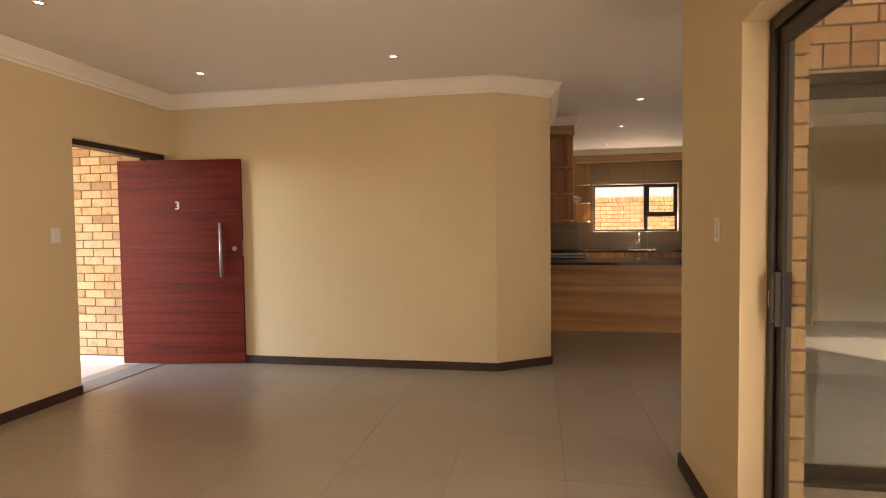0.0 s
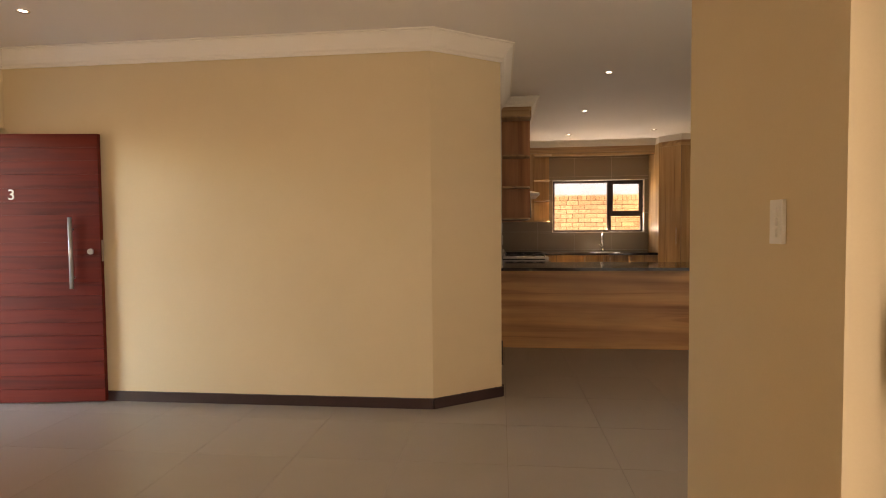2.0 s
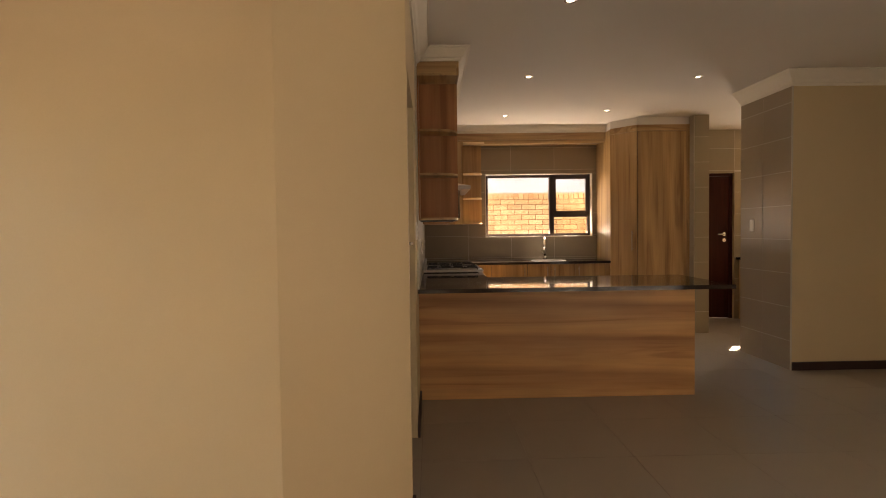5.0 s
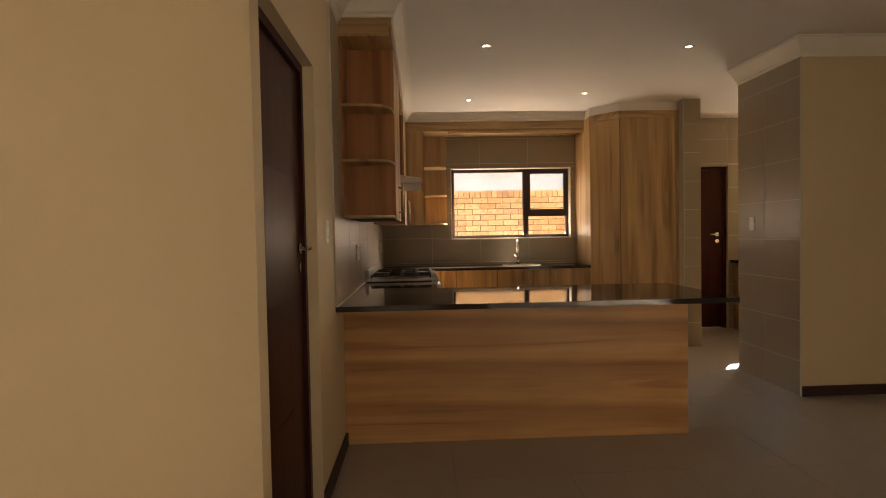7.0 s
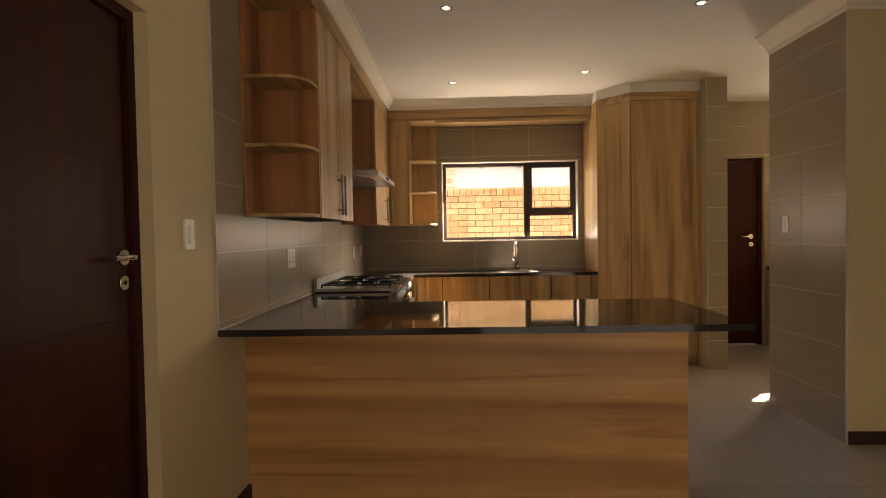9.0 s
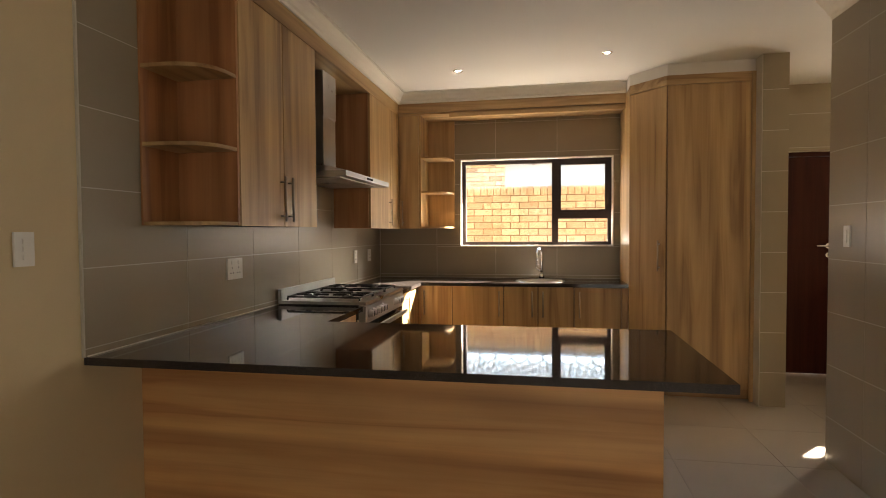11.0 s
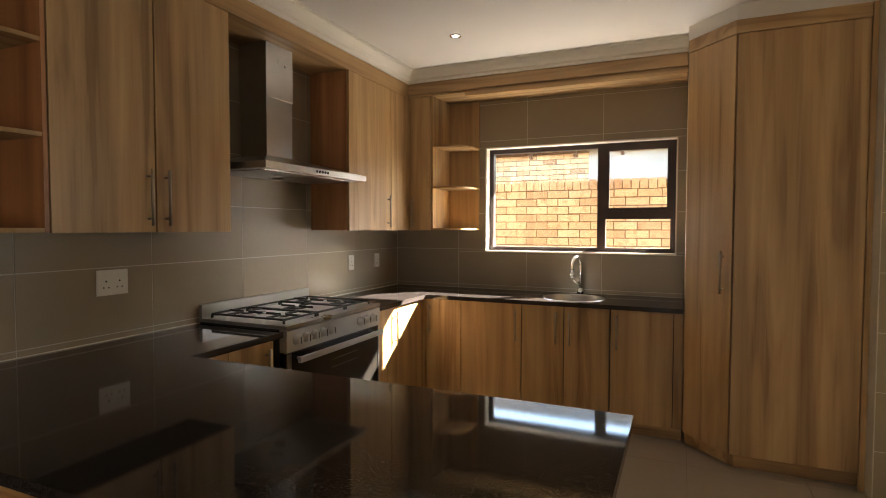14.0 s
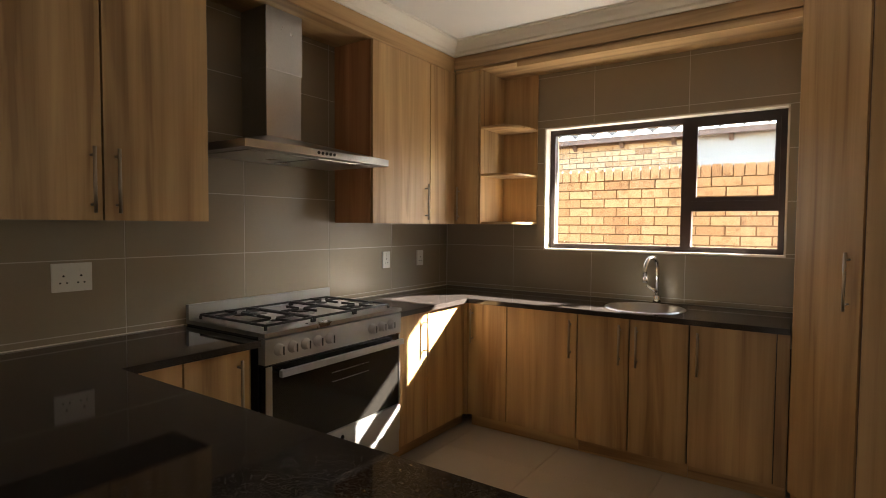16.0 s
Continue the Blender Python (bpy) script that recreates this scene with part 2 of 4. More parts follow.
def prism(pts, z0, z1):
    bm = bmesh.new()
    add_prism(bm, pts, z0, z1)
    return bm


def tube(pts, r, seg=12, caps=True):
    """A round tube along the given points."""
    bm, rings = bmesh.new(), []
    pts = [Vector(p) for p in pts]
    side = None
    for i, p in enumerate(pts):
        d = (pts[min(i + 1, len(pts) - 1)] - pts[max(i - 1, 0)]).normalized()
        if side is None:
            side = d.orthogonal().normalized()
        side = (side - d * side.dot(d)).normalized()
        up = d.cross(side)
        rr = r[i] if isinstance(r, (list, tuple)) else r
        rings.append([bm.verts.new(p + (side * math.cos(a) + up * math.sin(a)) * rr) for a in (2 * math.pi * k / seg for k in range(seg))])
    for a, b in zip(rings, rings[1:]):
        for k in range(seg):
            f = bm.faces.new((a[k], a[(k + 1) % seg], b[(k + 1) % seg], b[k]))
            f.smooth = True
    if caps:
        bm.faces.new(rings[0][::-1]), bm.faces.new(rings[-1])
    return bm


def lathe(profile, cx, cy, seg=40):
    """Turned shape round an upright axis: (radius, height) pairs."""
    bm, rings = bmesh.new(), []
    for r, z in profile:
        rings.append([bm.verts.new((cx + r * math.cos(a), cy + r * math.sin(a), z)) for a in (2 * math.pi * k / seg for k in range(seg))])
    for a, b in zip(rings, rings[1:]):
        for k in range(seg):
            bm.faces.new((a[k], a[(k + 1) % seg], b[(k + 1) % seg], b[k])).smooth = True
    return bm


def ring_bottom(bm, flip=False):
    bmesh.ops.holes_fill(bm, edges=[e for e in bm.edges if e.is_boundary], sides=0)
    return bm


def bevelled(bm, w=0.003, seg=2):
    bmesh.ops.bevel(bm, geom=[e for e in bm.edges if len(e.link_faces) == 2 and e.calc_face_angle(0) > 0.6], offset=w, segments=seg, affect="EDGES", profile=0.6)
    return bm


def mesh_of(name, bm, material):
    bmesh.ops.recalc_face_normals(bm, faces=bm.faces)
    me = bpy.data.meshes.new(name)
    bm.to_mesh(me)
    bm.free()
    me.materials.append(material)
    return me


BASES = {}


def part(name, bm, material, parent, label=""):
    ob = new(name, mesh_of(name, bm, material))
    ob.parent = parent
    if parent in BASES:
        ob.matrix_parent_inverse = BASES[parent]
    return tagged(ob, label)


def thing(name, base, label, category, group="", kind=""):
    ob = tagged(new(name), label, category, group, kind)
    ob.empty_display_size = 0.1
    ob.location = base
    BASES[ob] = Matrix.Translation(-Vector(base))
    return ob


def solid(name, bm, material, label, category="", kind="structure", group=""):
    return tagged(new(name, mesh_of(name, bm, material)), label, category, group, kind)


def piece(name, me, parent, m):
    ob = new(name, me)
    ob.parent = parent
    ob.matrix_basis = m
    return ob


# ---- large structure ----
TOP = 2.67
solid("floor_slab", boxes((-3.02, 2.0, -3.25, 10.92, -0.2, -0.009), (2.0, 6.75, 3.14, 10.92, -0.2, -0.009)), floor_grout, "grey grout bed below the floor tiles", "floor")
solid("ceiling", boxes((-3.02, 1.905, -3.25, 10.92, TOP, TOP + 0.14), (1.905, 6.75, 3.14, 10.92, TOP, TOP + 0.14)), ceiling_paint, "smooth white painted ceiling", "ceiling")
wall_n = solid("wall_living_north", prism([(-3.02, 5.19), (0.53, 5.19), (1.02, 5.53), (1.02, 5.62), (0.77, 5.62), (0.77, 5.44), (-3.02, 5.44)], 0, TOP), paint, "cream painted wall with a chamfered corner", "wall")
wall_p = solid("wall_passage", boxes((0.77, 1.02, 6.47, 10.67, 0, TOP), (0.77, 1.02, 5.62, 6.47, 2.06, TOP)), paint, "cream painted wall beside the passage door", "wall")
solid("wall_living_west", boxes((-3.02, -2.77, -3.0, 4.03, 0, TOP), (-3.02, -2.77, 4.03, 5.19, 2.09, TOP)), paint, "cream painted wall round the front door", "wall")
solid("wall_living_south", boxes((-3.02, 2.0, -3.25, -3.0, 0, TOP)), paint, "plain cream painted wall", "wall")
solid("wall_living_east", boxes((1.68, 1.85, -3.0, -0.4, 0, TOP), (1.68, 1.85, -0.4, 2.49, 2.09, TOP), (1.68, 1.85, 2.49, 3.14, 0, TOP), (1.68, 1.905, 3.14, 3.36, 0, TOP)), paint, "cream painted wall ending beside the sliding door", "wall")
brick_e = solid("wall_patio_west", boxes((1.85, 1.90, -3.0, -0.4, 0, TOP + 0.14), (1.85, 1.90, -0.4, 2.49, 2.09, TOP + 0.14), (1.85, 1.90, 2.50, 3.14, 0, TOP + 0.14)), mortar, "yellow face brick wall with brown mortar joints", "wall")
solid("wall_dining_south", boxes((1.905, 2.1, 3.16, 3.36, 0, TOP), (2.1, 4.7, 3.16, 3.36, 2.06, TOP), (4.7, 6.5, 3.16, 3.36, 0, TOP)), paint, "cream painted wall over the dining sliding door", "wall")
solid("wall_dining_east", boxes((6.5, 6.75, 3.16, 10.92, 0, TOP)), paint, "plain cream painted wall", "wall")
wall_s = solid("wall_scullery", boxes((4.35, 6.5, 7.88, 8.67, 0, TOP)), paint, "cream painted wall with a tiled return", "wall")
WIN = (1.885, 3.385, 1.20, 2.08)
SWIN = (5.99, 6.46, 1.20, 2.08)
DOOR2 = (4.56, 5.40, 0.0, 2.06)
X0, X1 = 0.77, 6.5


def wall_with_holes(y0, y1, x0, x1, z1, holes):
    bm = bmesh.new()
    xs = sorted({x0, x1, *(h[0] for h in holes), *(h[1] for h in holes)})
    for a, b in zip(xs, xs[1:]):
        cuts = sorted((h[2], h[3]) for h in holes if h[0] <= a and h[1] >= b)
        z = 0.0
        for c0, c1 in cuts:
            if c0 > z:
                add_box(bm, a, b, y0, y1, z, c0)
            z = c1
        add_box(bm, a, b, y0, y1, z, z1)
    return bm


wall_b = solid("wall_kitchen_north", wall_with_holes(10.67, 10.92, X0, X1, TOP, [WIN, SWIN, DOOR2]), paint, "kitchen outside wall, tiled within", "wall")
column = solid("wall_pantry_end", boxes((4.335, 4.52, 9.66, 10.67, 0, TOP)), grout, "short tiled wall end beside the pantry", "wall")


# ---- cornices: a stepped cove along wall runs ----
def cornice(name, pts, closed, label, drop=0.13, out=0.11):
    """Profile swept along plan points; the room lies to the right of the way along them."""
    prof = [(0, -drop), (0.012, -drop), (0.016, -drop + 0.018), (0.03, -drop + 0.026), (0.042, -drop + 0.05), (0.066, -drop + 0.078), (out - 0.018, -0.022), (out - 0.014, -0.012), (out, -0.012), (out, -0.001)]
    bm, rings = bmesh.new(), []
    n = len(pts)
    for i, p in enumerate(pts):
        p = Vector(p)
        a = (p - Vector(pts[i - 1])).normalized() if i or closed else None
        b = (Vector(pts[(i + 1) % n]) - p).normalized() if i < n - 1 or closed else None
        na = Vector((a.y, -a.x)) if a else Vector((b.y, -b.x))
        nb = Vector((b.y, -b.x)) if b else na
        m = na + nb
        m = m / max(m.dot(na), 0.2)
        rings.append([bm.verts.new((p.x + m.x * o, p.y + m.y * o, TOP + h)) for o, h in prof])
    for i in range(n if closed else n - 1):
        a, b = rings[i], rings[(i + 1) % n]
        for k in range(len(prof) - 1):
            bm.faces.new((a[k], a[k + 1], b[k + 1], b[k]))
    return solid(name, bm, cornice_paint, label, "cornice")


cornice("trim_cornice_living", [(1.68, -3.0), (-2.77, -3.0), (-2.77, 5.19), (0.53, 5.19), (1.02, 5.53), (1.02, 7.22)], False, "white stepped plaster cornice under the ceiling")
cornice("trim_cornice_dining", [(4.35, 8.67), (4.35, 7.88), (6.5, 7.88), (6.5, 3.36), (1.905, 3.36)], False, "white stepped plaster cornice under the ceiling")


# ---- skirtings ----
def skirt(name, pts):
    bm = bmesh.new()
    for (ax, ay), (bx, by) in zip(pts, pts[1:]):
        d = Vector((bx - ax, by - ay)).normalized()
        nrm = Vector((d.y, -d.x)) * 0.016
        add_prism(bm, [(ax, ay), (bx, by), (bx + nrm.x, by + nrm.y), (ax + nrm.x, ay + nrm.y)], 0.0, 0.075)
    return solid(name, bm, skirting, "dark stained timber skirting board", "skirting board")


skirt("baseboard_living_west", [(-2.77, -3.0), (-2.77, 4.03)])
skirt("baseboard_living_north", [(-2.77, 5.19), (0.53, 5.19), (1.02, 5.53), (1.02, 5.58)])
skirt("baseboard_passage", [(1.02, 6.47), (1.02, 7.225)])
skirt("baseboard_dining_north", [(4.35, 7.88), (6.5, 7.88)])
skirt("baseboard_living_east", [(1.68, 3.36), (1.68, 2.49)])
skirt("baseboard_living_east_end", [(1.905, 3.36), (1.68, 3.36)])


# ---- ground and paving outside ----
solid("ground", boxes((-400, 400, -400, 400, -0.6, -0.25)), earth, "sandy bare ground round the houses", "ground")
solid("pavement_patio", boxes((1.905, 9.0, -6.0, 3.14, -0.25, -0.03)), paving, "pale concrete patio paving", "paving")
solid("pavement_porch", boxes((-6.0, -3.02, 1.0, 5.1, -0.25, -0.03)), porch_tile, "pale concrete porch floor", "paving")
solid("pavement_yard", boxes((-2.0, 9.0, 10.92, 12.2, -0.25, -0.05)), paving, "pale concrete strip behind the kitchen", "paving")


# Unseen wall added so that the dining glass mirrors no bright sky.
solid("wall_garden", boxes((-8.0, 12.0, -6.2, -6.0, -0.25, 4.6), (12.0, 12.2, -6.2, 2.0, -0.25, 4.6)), mortar, "unseen brown wall added to block sky from the dining glass", "wall")


# unseen slab added to block patio skylight; deep eaves along the back
solid("roof_patio", boxes((1.905, 11.9, -5.9, 3.13, 2.9, 3.05)), ceiling_paint, "unseen white slab added to shade the patio", "roof")
# Slab added out of view to dim the daylight outside the front door.
solid("roof_porch", boxes((-6.0, -3.03, 1.0, 5.36, 2.75, 2.9)), ceiling_paint, "unseen white slab added to shade the porch", "roof")
# Unseen eaves, inferred from the sun patch; deeper end added to trim scullery sun.
solid("roof_eaves", prism([(-3.1, 10.93), (9.0, 10.93), (9.0, 12.07), (6.3, 12.07), (6.3, 11.84), (-3.1, 11.84)], 2.48, 2.60), cornice_paint, "white boarded eaves behind the kitchen, deep end added to shade the scullery", "roof")


# ---- windows and doors ----
def window(name, x0, x1, z0, z1, mull, trans, label):
    w = thing(name, ((x0 + x1) / 2, 10.78, z0), label, "window", kind="structure")
    ya, yb, t = 10.745, 10.80, 0.045
    fr = part("window_frame", bevelled(boxes((x0, x0 + t, ya, yb, z0, z1), (x1 - t, x1, ya, yb, z0, z1), (x0 + t, x1 - t, ya, yb, z0, z0 + t), (x0 + t, x1 - t, ya, yb, z1 - t, z1))), dark_frame, w)
    part("mullion", bevelled(boxes((mull - 0.032, mull + 0.032, ya - 0.004, yb, z0 + t, z1 - t))), dark_frame, w)
    if trans:
        part("transom", bevelled(boxes((mull + 0.032, x1 - t, ya - 0.004, yb, trans - 0.032, trans + 0.032))), dark_frame, w)
        sash = part("sash", bevelled(boxes((mull + 0.032, mull + 0.058, ya - 0.012, ya + 0.02, trans + 0.032, z1 - t), (x1 - t - 0.026, x1 - t, ya - 0.012, ya + 0.02, trans + 0.032, z1 - t), (mull + 0.058, x1 - t - 0.026, ya - 0.012, ya + 0.02, trans + 0.032, trans + 0.058), (mull + 0.058, x1 - t - 0.026, ya - 0.012, ya + 0.02, z1 - t - 0.026, z1 - t)), 0.002, 1), dark_frame, w)
    panes = [(x0 + t, mull - 0.032, z0 + t, z1 - t)]
    panes += [(mull + 0.032, x1 - t, z0 + t, trans - 0.032), (mull + 0.032, x1 - t, trans + 0.032, z1 - t)] if trans else [(mull + 0.032, x1 - t, z0 + t, z1 - t)]
    for a, b, c, d in panes:
        p = part("pane", boxes((a, b, 10.768, 10.773, c, d)), glass, w, "clear glass pane")
        p.visible_shadow = False
    sill = part("window_sill", bevelled(boxes((x0, x1, 10.655, 10.745, z0 + 0.001, z0 + 0.012))), cornice_paint, w, "white painted inner sill")
    part("reveal", boxes((x0 + 0.001, x0 + 0.009, 10.662, 10.744, z0 + 0.012, z1 - 0.001), (x1 - 0.009, x1 - 0.001, 10.662, 10.744, z0 + 0.012, z1 - 0.001), (x0 + 0.009, x1 - 0.009, 10.662, 10.744, z1 - 0.009, z1 - 0.001)), cornice_paint, w, "white painted reveal")
    return w


window("window_1", *WIN, 2.832, 1.505, "dark timber kitchen window with an opening top light")
window("window_2", *SWIN, 6.24, None, "dark timber scullery window")


def lever_handle(door, x, y, z, axis, sgn, reach):
    """Lever on a back plate; axis 0: door faces along x, 1: along y. sgn: way out of the door; reach: way of the lever."""
    def P(o, s, h):
        return (x + sgn * o, y + s, h) if axis == 0 else (x + s, y + sgn * o, h)
    h = part("handle", tube([P(0, 0, z), P(0.045, 0, z), P(0.052, reach * 0.012, z), P(0.052, reach * 0.12, z)], 0.009), chrome, door, "chrome lever handle")
    part("rosette", tube([P(0, 0, z), P(0.01, 0, z)], 0.026, 20), chrome, h)
    k = part("keyhole_plate", tube([P(0, 0, z - 0.085), P(0.008, 0, z - 0.085)], 0.024, 20), chrome, door, "round chrome keyhole plate")
    part("keyhole", tube([P(0.0082, 0, z - 0.085), P(0.0095, 0, z - 0.085)], 0.008, 10), hole_black, k)


def plain_door_x(name, xf, y0, y1, z1, label):
    """A dark panelled door set back in the passage wall, facing +x."""
    d = thing(name, (xf, (y0 + y1) / 2, 0), label, "door", kind="structure")
    part("door_frame", bevelled(boxes((xf - 0.05, xf + 0.03, y0, y0 + 0.04, 0, z1), (xf - 0.05, xf + 0.03, y1 - 0.04, y1, 0, z1), (xf - 0.05, xf + 0.03, y0 + 0.04, y1 - 0.04, z1 - 0.04, z1))), dark_wood, d)
    leaf = part("door_leaf", bevelled(boxes((xf - 0.03, xf + 0.012, y0 + 0.043, y1 - 0.043, 0.01, z1 - 0.043))), dark_wood, d)
    for k in range(4):
        za = 0.13 + k * 0.47
        part("door_panel", bevelled(boxes((xf + 0.012, xf + 0.0135, y0 + 0.12, y1 - 0.12, za, za + 0.42)), 0.0006, 1), dark_wood, leaf)
    lever_handle(d, xf + 0.012, y1 - 0.075, 1.225, 0, 1, -1)
    return d


plain_door_x("door_2", 0.94, 5.62, 6.47, 2.06, "closed dark mahogany passage door")
bd = thing("door_3", (4.98, 10.75, 0), "closed dark mahogany back door", "door", kind="structure")
part("door_frame", bevelled(boxes((4.56, 4.60, 10.71, 10.79, 0, 2.06), (5.36, 5.40, 10.71, 10.79, 0, 2.06), (4.60, 5.36, 10.71, 10.79, 2.02, 2.06))), dark_wood, bd)
part("door_leaf", bevelled(boxes((4.603, 5.357, 10.73, 10.772, 0.012, 2.017))), dark_wood, bd)
lever_handle(bd, 5.29, 10.73, 1.2, 1, -1, -1)

# front door: pivot leaf standing open against the living-room wall
fw = thing("door_frame_1", (-2.9, 4.6, 0), "dark timber frame of the front door", "door frame", kind="structure")
part("jamb", bevelled(boxes((-2.96, -2.83, 4.03, 4.07, 0, 2.09))), dark_frame, fw)
part("head", bevelled(boxes((-2.96, -2.83, 4.07, 5.19, 2.045, 2.09))), dark_frame, fw)
part("threshold", bevelled(boxes((-3.02, -2.77, 4.07, 5.19, -0.02, 0.006))), floor_grout, fw, "grey stone threshold strip")
fd = tagged(new("door_1"), "open red varnished pivot door with grooved planks and number 3", "door", kind="structure")
fd.matrix_world = pose(-3.17, 4.955, 0, 0, 0, 8.0)
DW, DH = 1.225, 2.02
core = part("door_core", bevelled(boxes((0, DW, 0.012, 0.038, 0.012, DH))), red_wood, fd)
plank_h = (DH - 0.012) / 20
plank = mesh_of("plank", bevelled(boxes((0, DW, 0, 0.0118, 0.0012, plank_h - 0.0012)), 0.0022, 1), red_wood)
for k in range(20):
    piece("plank", plank, fd, pose(0, 0, 0.012 + k * plank_h))
pull = part("pull_handle", tube([(1.028, -0.035, 0.87), (1.028, -0.035, 1.40)], 0.014, 16), satin, fd, "long brushed steel pull bar")
for h in (0.95, 1.31):
    part("post", tube([(1.028, -0.035, h), (1.028, 0.002, h)], 0.008), steel, pull)
part("lock", tube([(1.155, -0.012, 1.145), (1.155, 0.002, 1.145)], 0.022, 20), steel, fd, "round steel lock cylinder")
part("latch_plate", bevelled(boxes((DW, DW + 0.003, 0.012, 0.036, 1.07, 1.23)), 0.001, 1), steel, fd)
num = bpy.data.curves.new("house_number", "FONT")
num.body, num.size, num.extrude, num.align_x = "3", 0.11, 0.003, "CENTER"
tmp = bpy.data.objects.new("tmp", num)
numme = bpy.data.meshes.new_from_object(tmp)
bpy.data.objects.remove(tmp)
numme.materials.append(plastic)
num_ob = tagged(new("house_number", numme), "brushed steel number 3")
num_ob.parent = fd
num_ob.matrix_basis = pose(0.592, -0.003, 1.535, 90, 0, 0)


def sliding_door(name, label, horizontal, a0, a1, split, plane, zt):
    """Aluminium sliding door with two glass leaves, along y (horizontal False) or x."""
    def B(u0, u1, p0, p1, z0, z1):
        return (u0, u1, plane + p0, plane + p1, z0, z1) if horizontal else (plane + p0, plane + p1, u0, u1, z0, z1)
    base = ((a0 + a1) / 2, plane, 0) if horizontal else (plane, (a0 + a1) / 2, 0)
    d = thing(name, base, label, "sliding door", kind="structure")
    part("outer_frame", bevelled(boxes(B(a0, a0 + 0.04, -0.04, 0.03, 0, zt), B(a1 - 0.04, a1, -0.04, 0.03, 0, zt), B(a0 + 0.04, a1 - 0.04, -0.04, 0.03, zt - 0.045, zt))), bronze, d)
    part("track", bevelled(boxes(B(a0 + 0.04, a1 - 0.04, -0.045, 0.045, -0.01, 0.02))), bronze, d)
    for u0, u1, off in ((a0 + 0.042, split + 0.03, 0.012), (split - 0.03, a1 - 0.042, -0.024)):
        leaf = part("leaf", bevelled(boxes(B(u0, u0 + 0.05, off, off + 0.02, 0.022, zt - 0.047), B(u1 - 0.05, u1, off, off + 0.02, 0.022, zt - 0.047), B(u0 + 0.05, u1 - 0.05, off, off + 0.02, 0.022, 0.09), B(u0 + 0.05, u1 - 0.05, off, off + 0.02, zt - 0.11, zt - 0.047)), 0.002, 1), bronze, d)
        p = part("pane", boxes(B(u0 + 0.05, u1 - 0.05, off + 0.007, off + 0.012, 0.09, zt - 0.11)), glass, leaf, "clear glass pane")
        p.visible_shadow = False
    return d


sd = sliding_door("sliding_door_1", "closed dark bronze aluminium sliding door with a latch", False, -0.4, 2.488, 1.05, 1.815, 2.085)
part("latch_case", bevelled(boxes((1.77, 1.791, 2.401, 2.443, 0.95, 1.15)), 0.003), bronze, sd, "dark latch case with a steel catch")
part("latch_pull", bevelled(boxes((1.758, 1.77, 2.406, 2.422, 0.965, 1.135)), 0.003), bronze, sd)
part("latch_catch", bevelled(boxes((1.760, 1.77, 2.427, 2.438, 1.02, 1.08)), 0.002, 1), steel, sd)
sliding_door("sliding_door_2", "dark bronze aluminium sliding door of the dining room", True, 2.102, 4.698, 3.4, 3.25, 2.055)


# ---- kitchen ----
CT = 0.885


def bar_handle(parent, x, y, z0, z1, axis, sgn):
    """Upright bar pull on two posts; axis 0: front faces along x, 1: along y."""
    def P(o, h):
        return (x + sgn * o, y, h) if axis == 0 else (x, y + sgn * o, h)
    h = part("handle", tube([P(0.03, z0), P(0.03, z1)], 0.0065, 10), handle_steel, parent, "slim steel bar handle")
    for zz in (z0 + 0.03, z1 - 0.03):
        part("post", tube([P(0.0, zz), P(0.03, zz)], 0.005, 8), handle_steel, h)


def door_x(cab, x, y0, y1, z0, z1, hy=None, hz=None):
    d = part("door", bevelled(boxes((x - 0.018, x, y0 + 0.004, y1 - 0.004, z0, z1)), 0.0015, 1), oak_up, cab)
    if hy is not None:
        bar_handle(d, x, hy, *hz, 0, 1)
    return d


def door_y(cab, y, x0, x1, z0, z1, hx=None, hz=None):
    d = part("door", bevelled(boxes((x0 + 0.004, x1 - 0.004, y, y + 0.018, z0, z1)), 0.0015, 1), oak_up, cab)
    if hx is not None:
        bar_handle(d, hx, y, *hz, 1, -1)
    return d


UP0, UP1, FR = 1.385, 2.47, 1.345
UH, BH = (1.41, 1.65), (0.585, 0.815)


def quarter_shelf(cx, cy, sx, sy, rx, ry, z, t=0.016):
    """Shelf board with a rounded free corner."""
    pts = [(cx, cy), (cx + sx * rx, cy)]
    for k in range(9):
        a = k / 8 * math.pi / 2
        pts.append((cx + sx * (rx * math.cos(a) ** 0.6 if a < 1.57 else 0), cy + sy * ry * math.sin(a) ** 0.6))
    return pts


# open end shelves on the passage side
es = thing("open_shelf_unit", (1.18, 7.36, UP0), "open oak laminate end shelves with rounded fronts", "shelf unit")
part("side_panel", bevelled(boxes((1.03, FR - 0.003, 7.472, 7.488, UP0, UP1)), 0.001, 1), oak_shelf, es)
part("back_panel", bevelled(boxes((1.03, 1.04, 7.235, 7.471, UP0, UP1)), 0.001, 1), oak_shelf, es)
for z in (UP0, 1.725, 2.058):
    part("shelf", bevelled(prism([(p[0], p[1]) for p in quarter_shelf(1.041, 7.471, 1, -1, 0.30, 0.235, z)], z, z + 0.016), 0.001, 1), oak_y, es)

u1 = thing("wall_cabinet", (1.18, 7.92, UP0), "oak laminate wall cabinet with two doors beside the hood", "wall cabinet", "kitchen wall cabinets")
part("body", bevelled(boxes((1.03, FR - 0.0185, 7.489, 8.345, UP0, UP1)), 0.001, 1), carcass, u1)
door_x(u1, FR, 7.489, 7.92, UP0 - 0.002, UP1 - 0.003, 7.88, UH)
door_x(u1, FR, 7.92, 8.345, UP0 - 0.002, UP1 - 0.003, 7.965, UH)

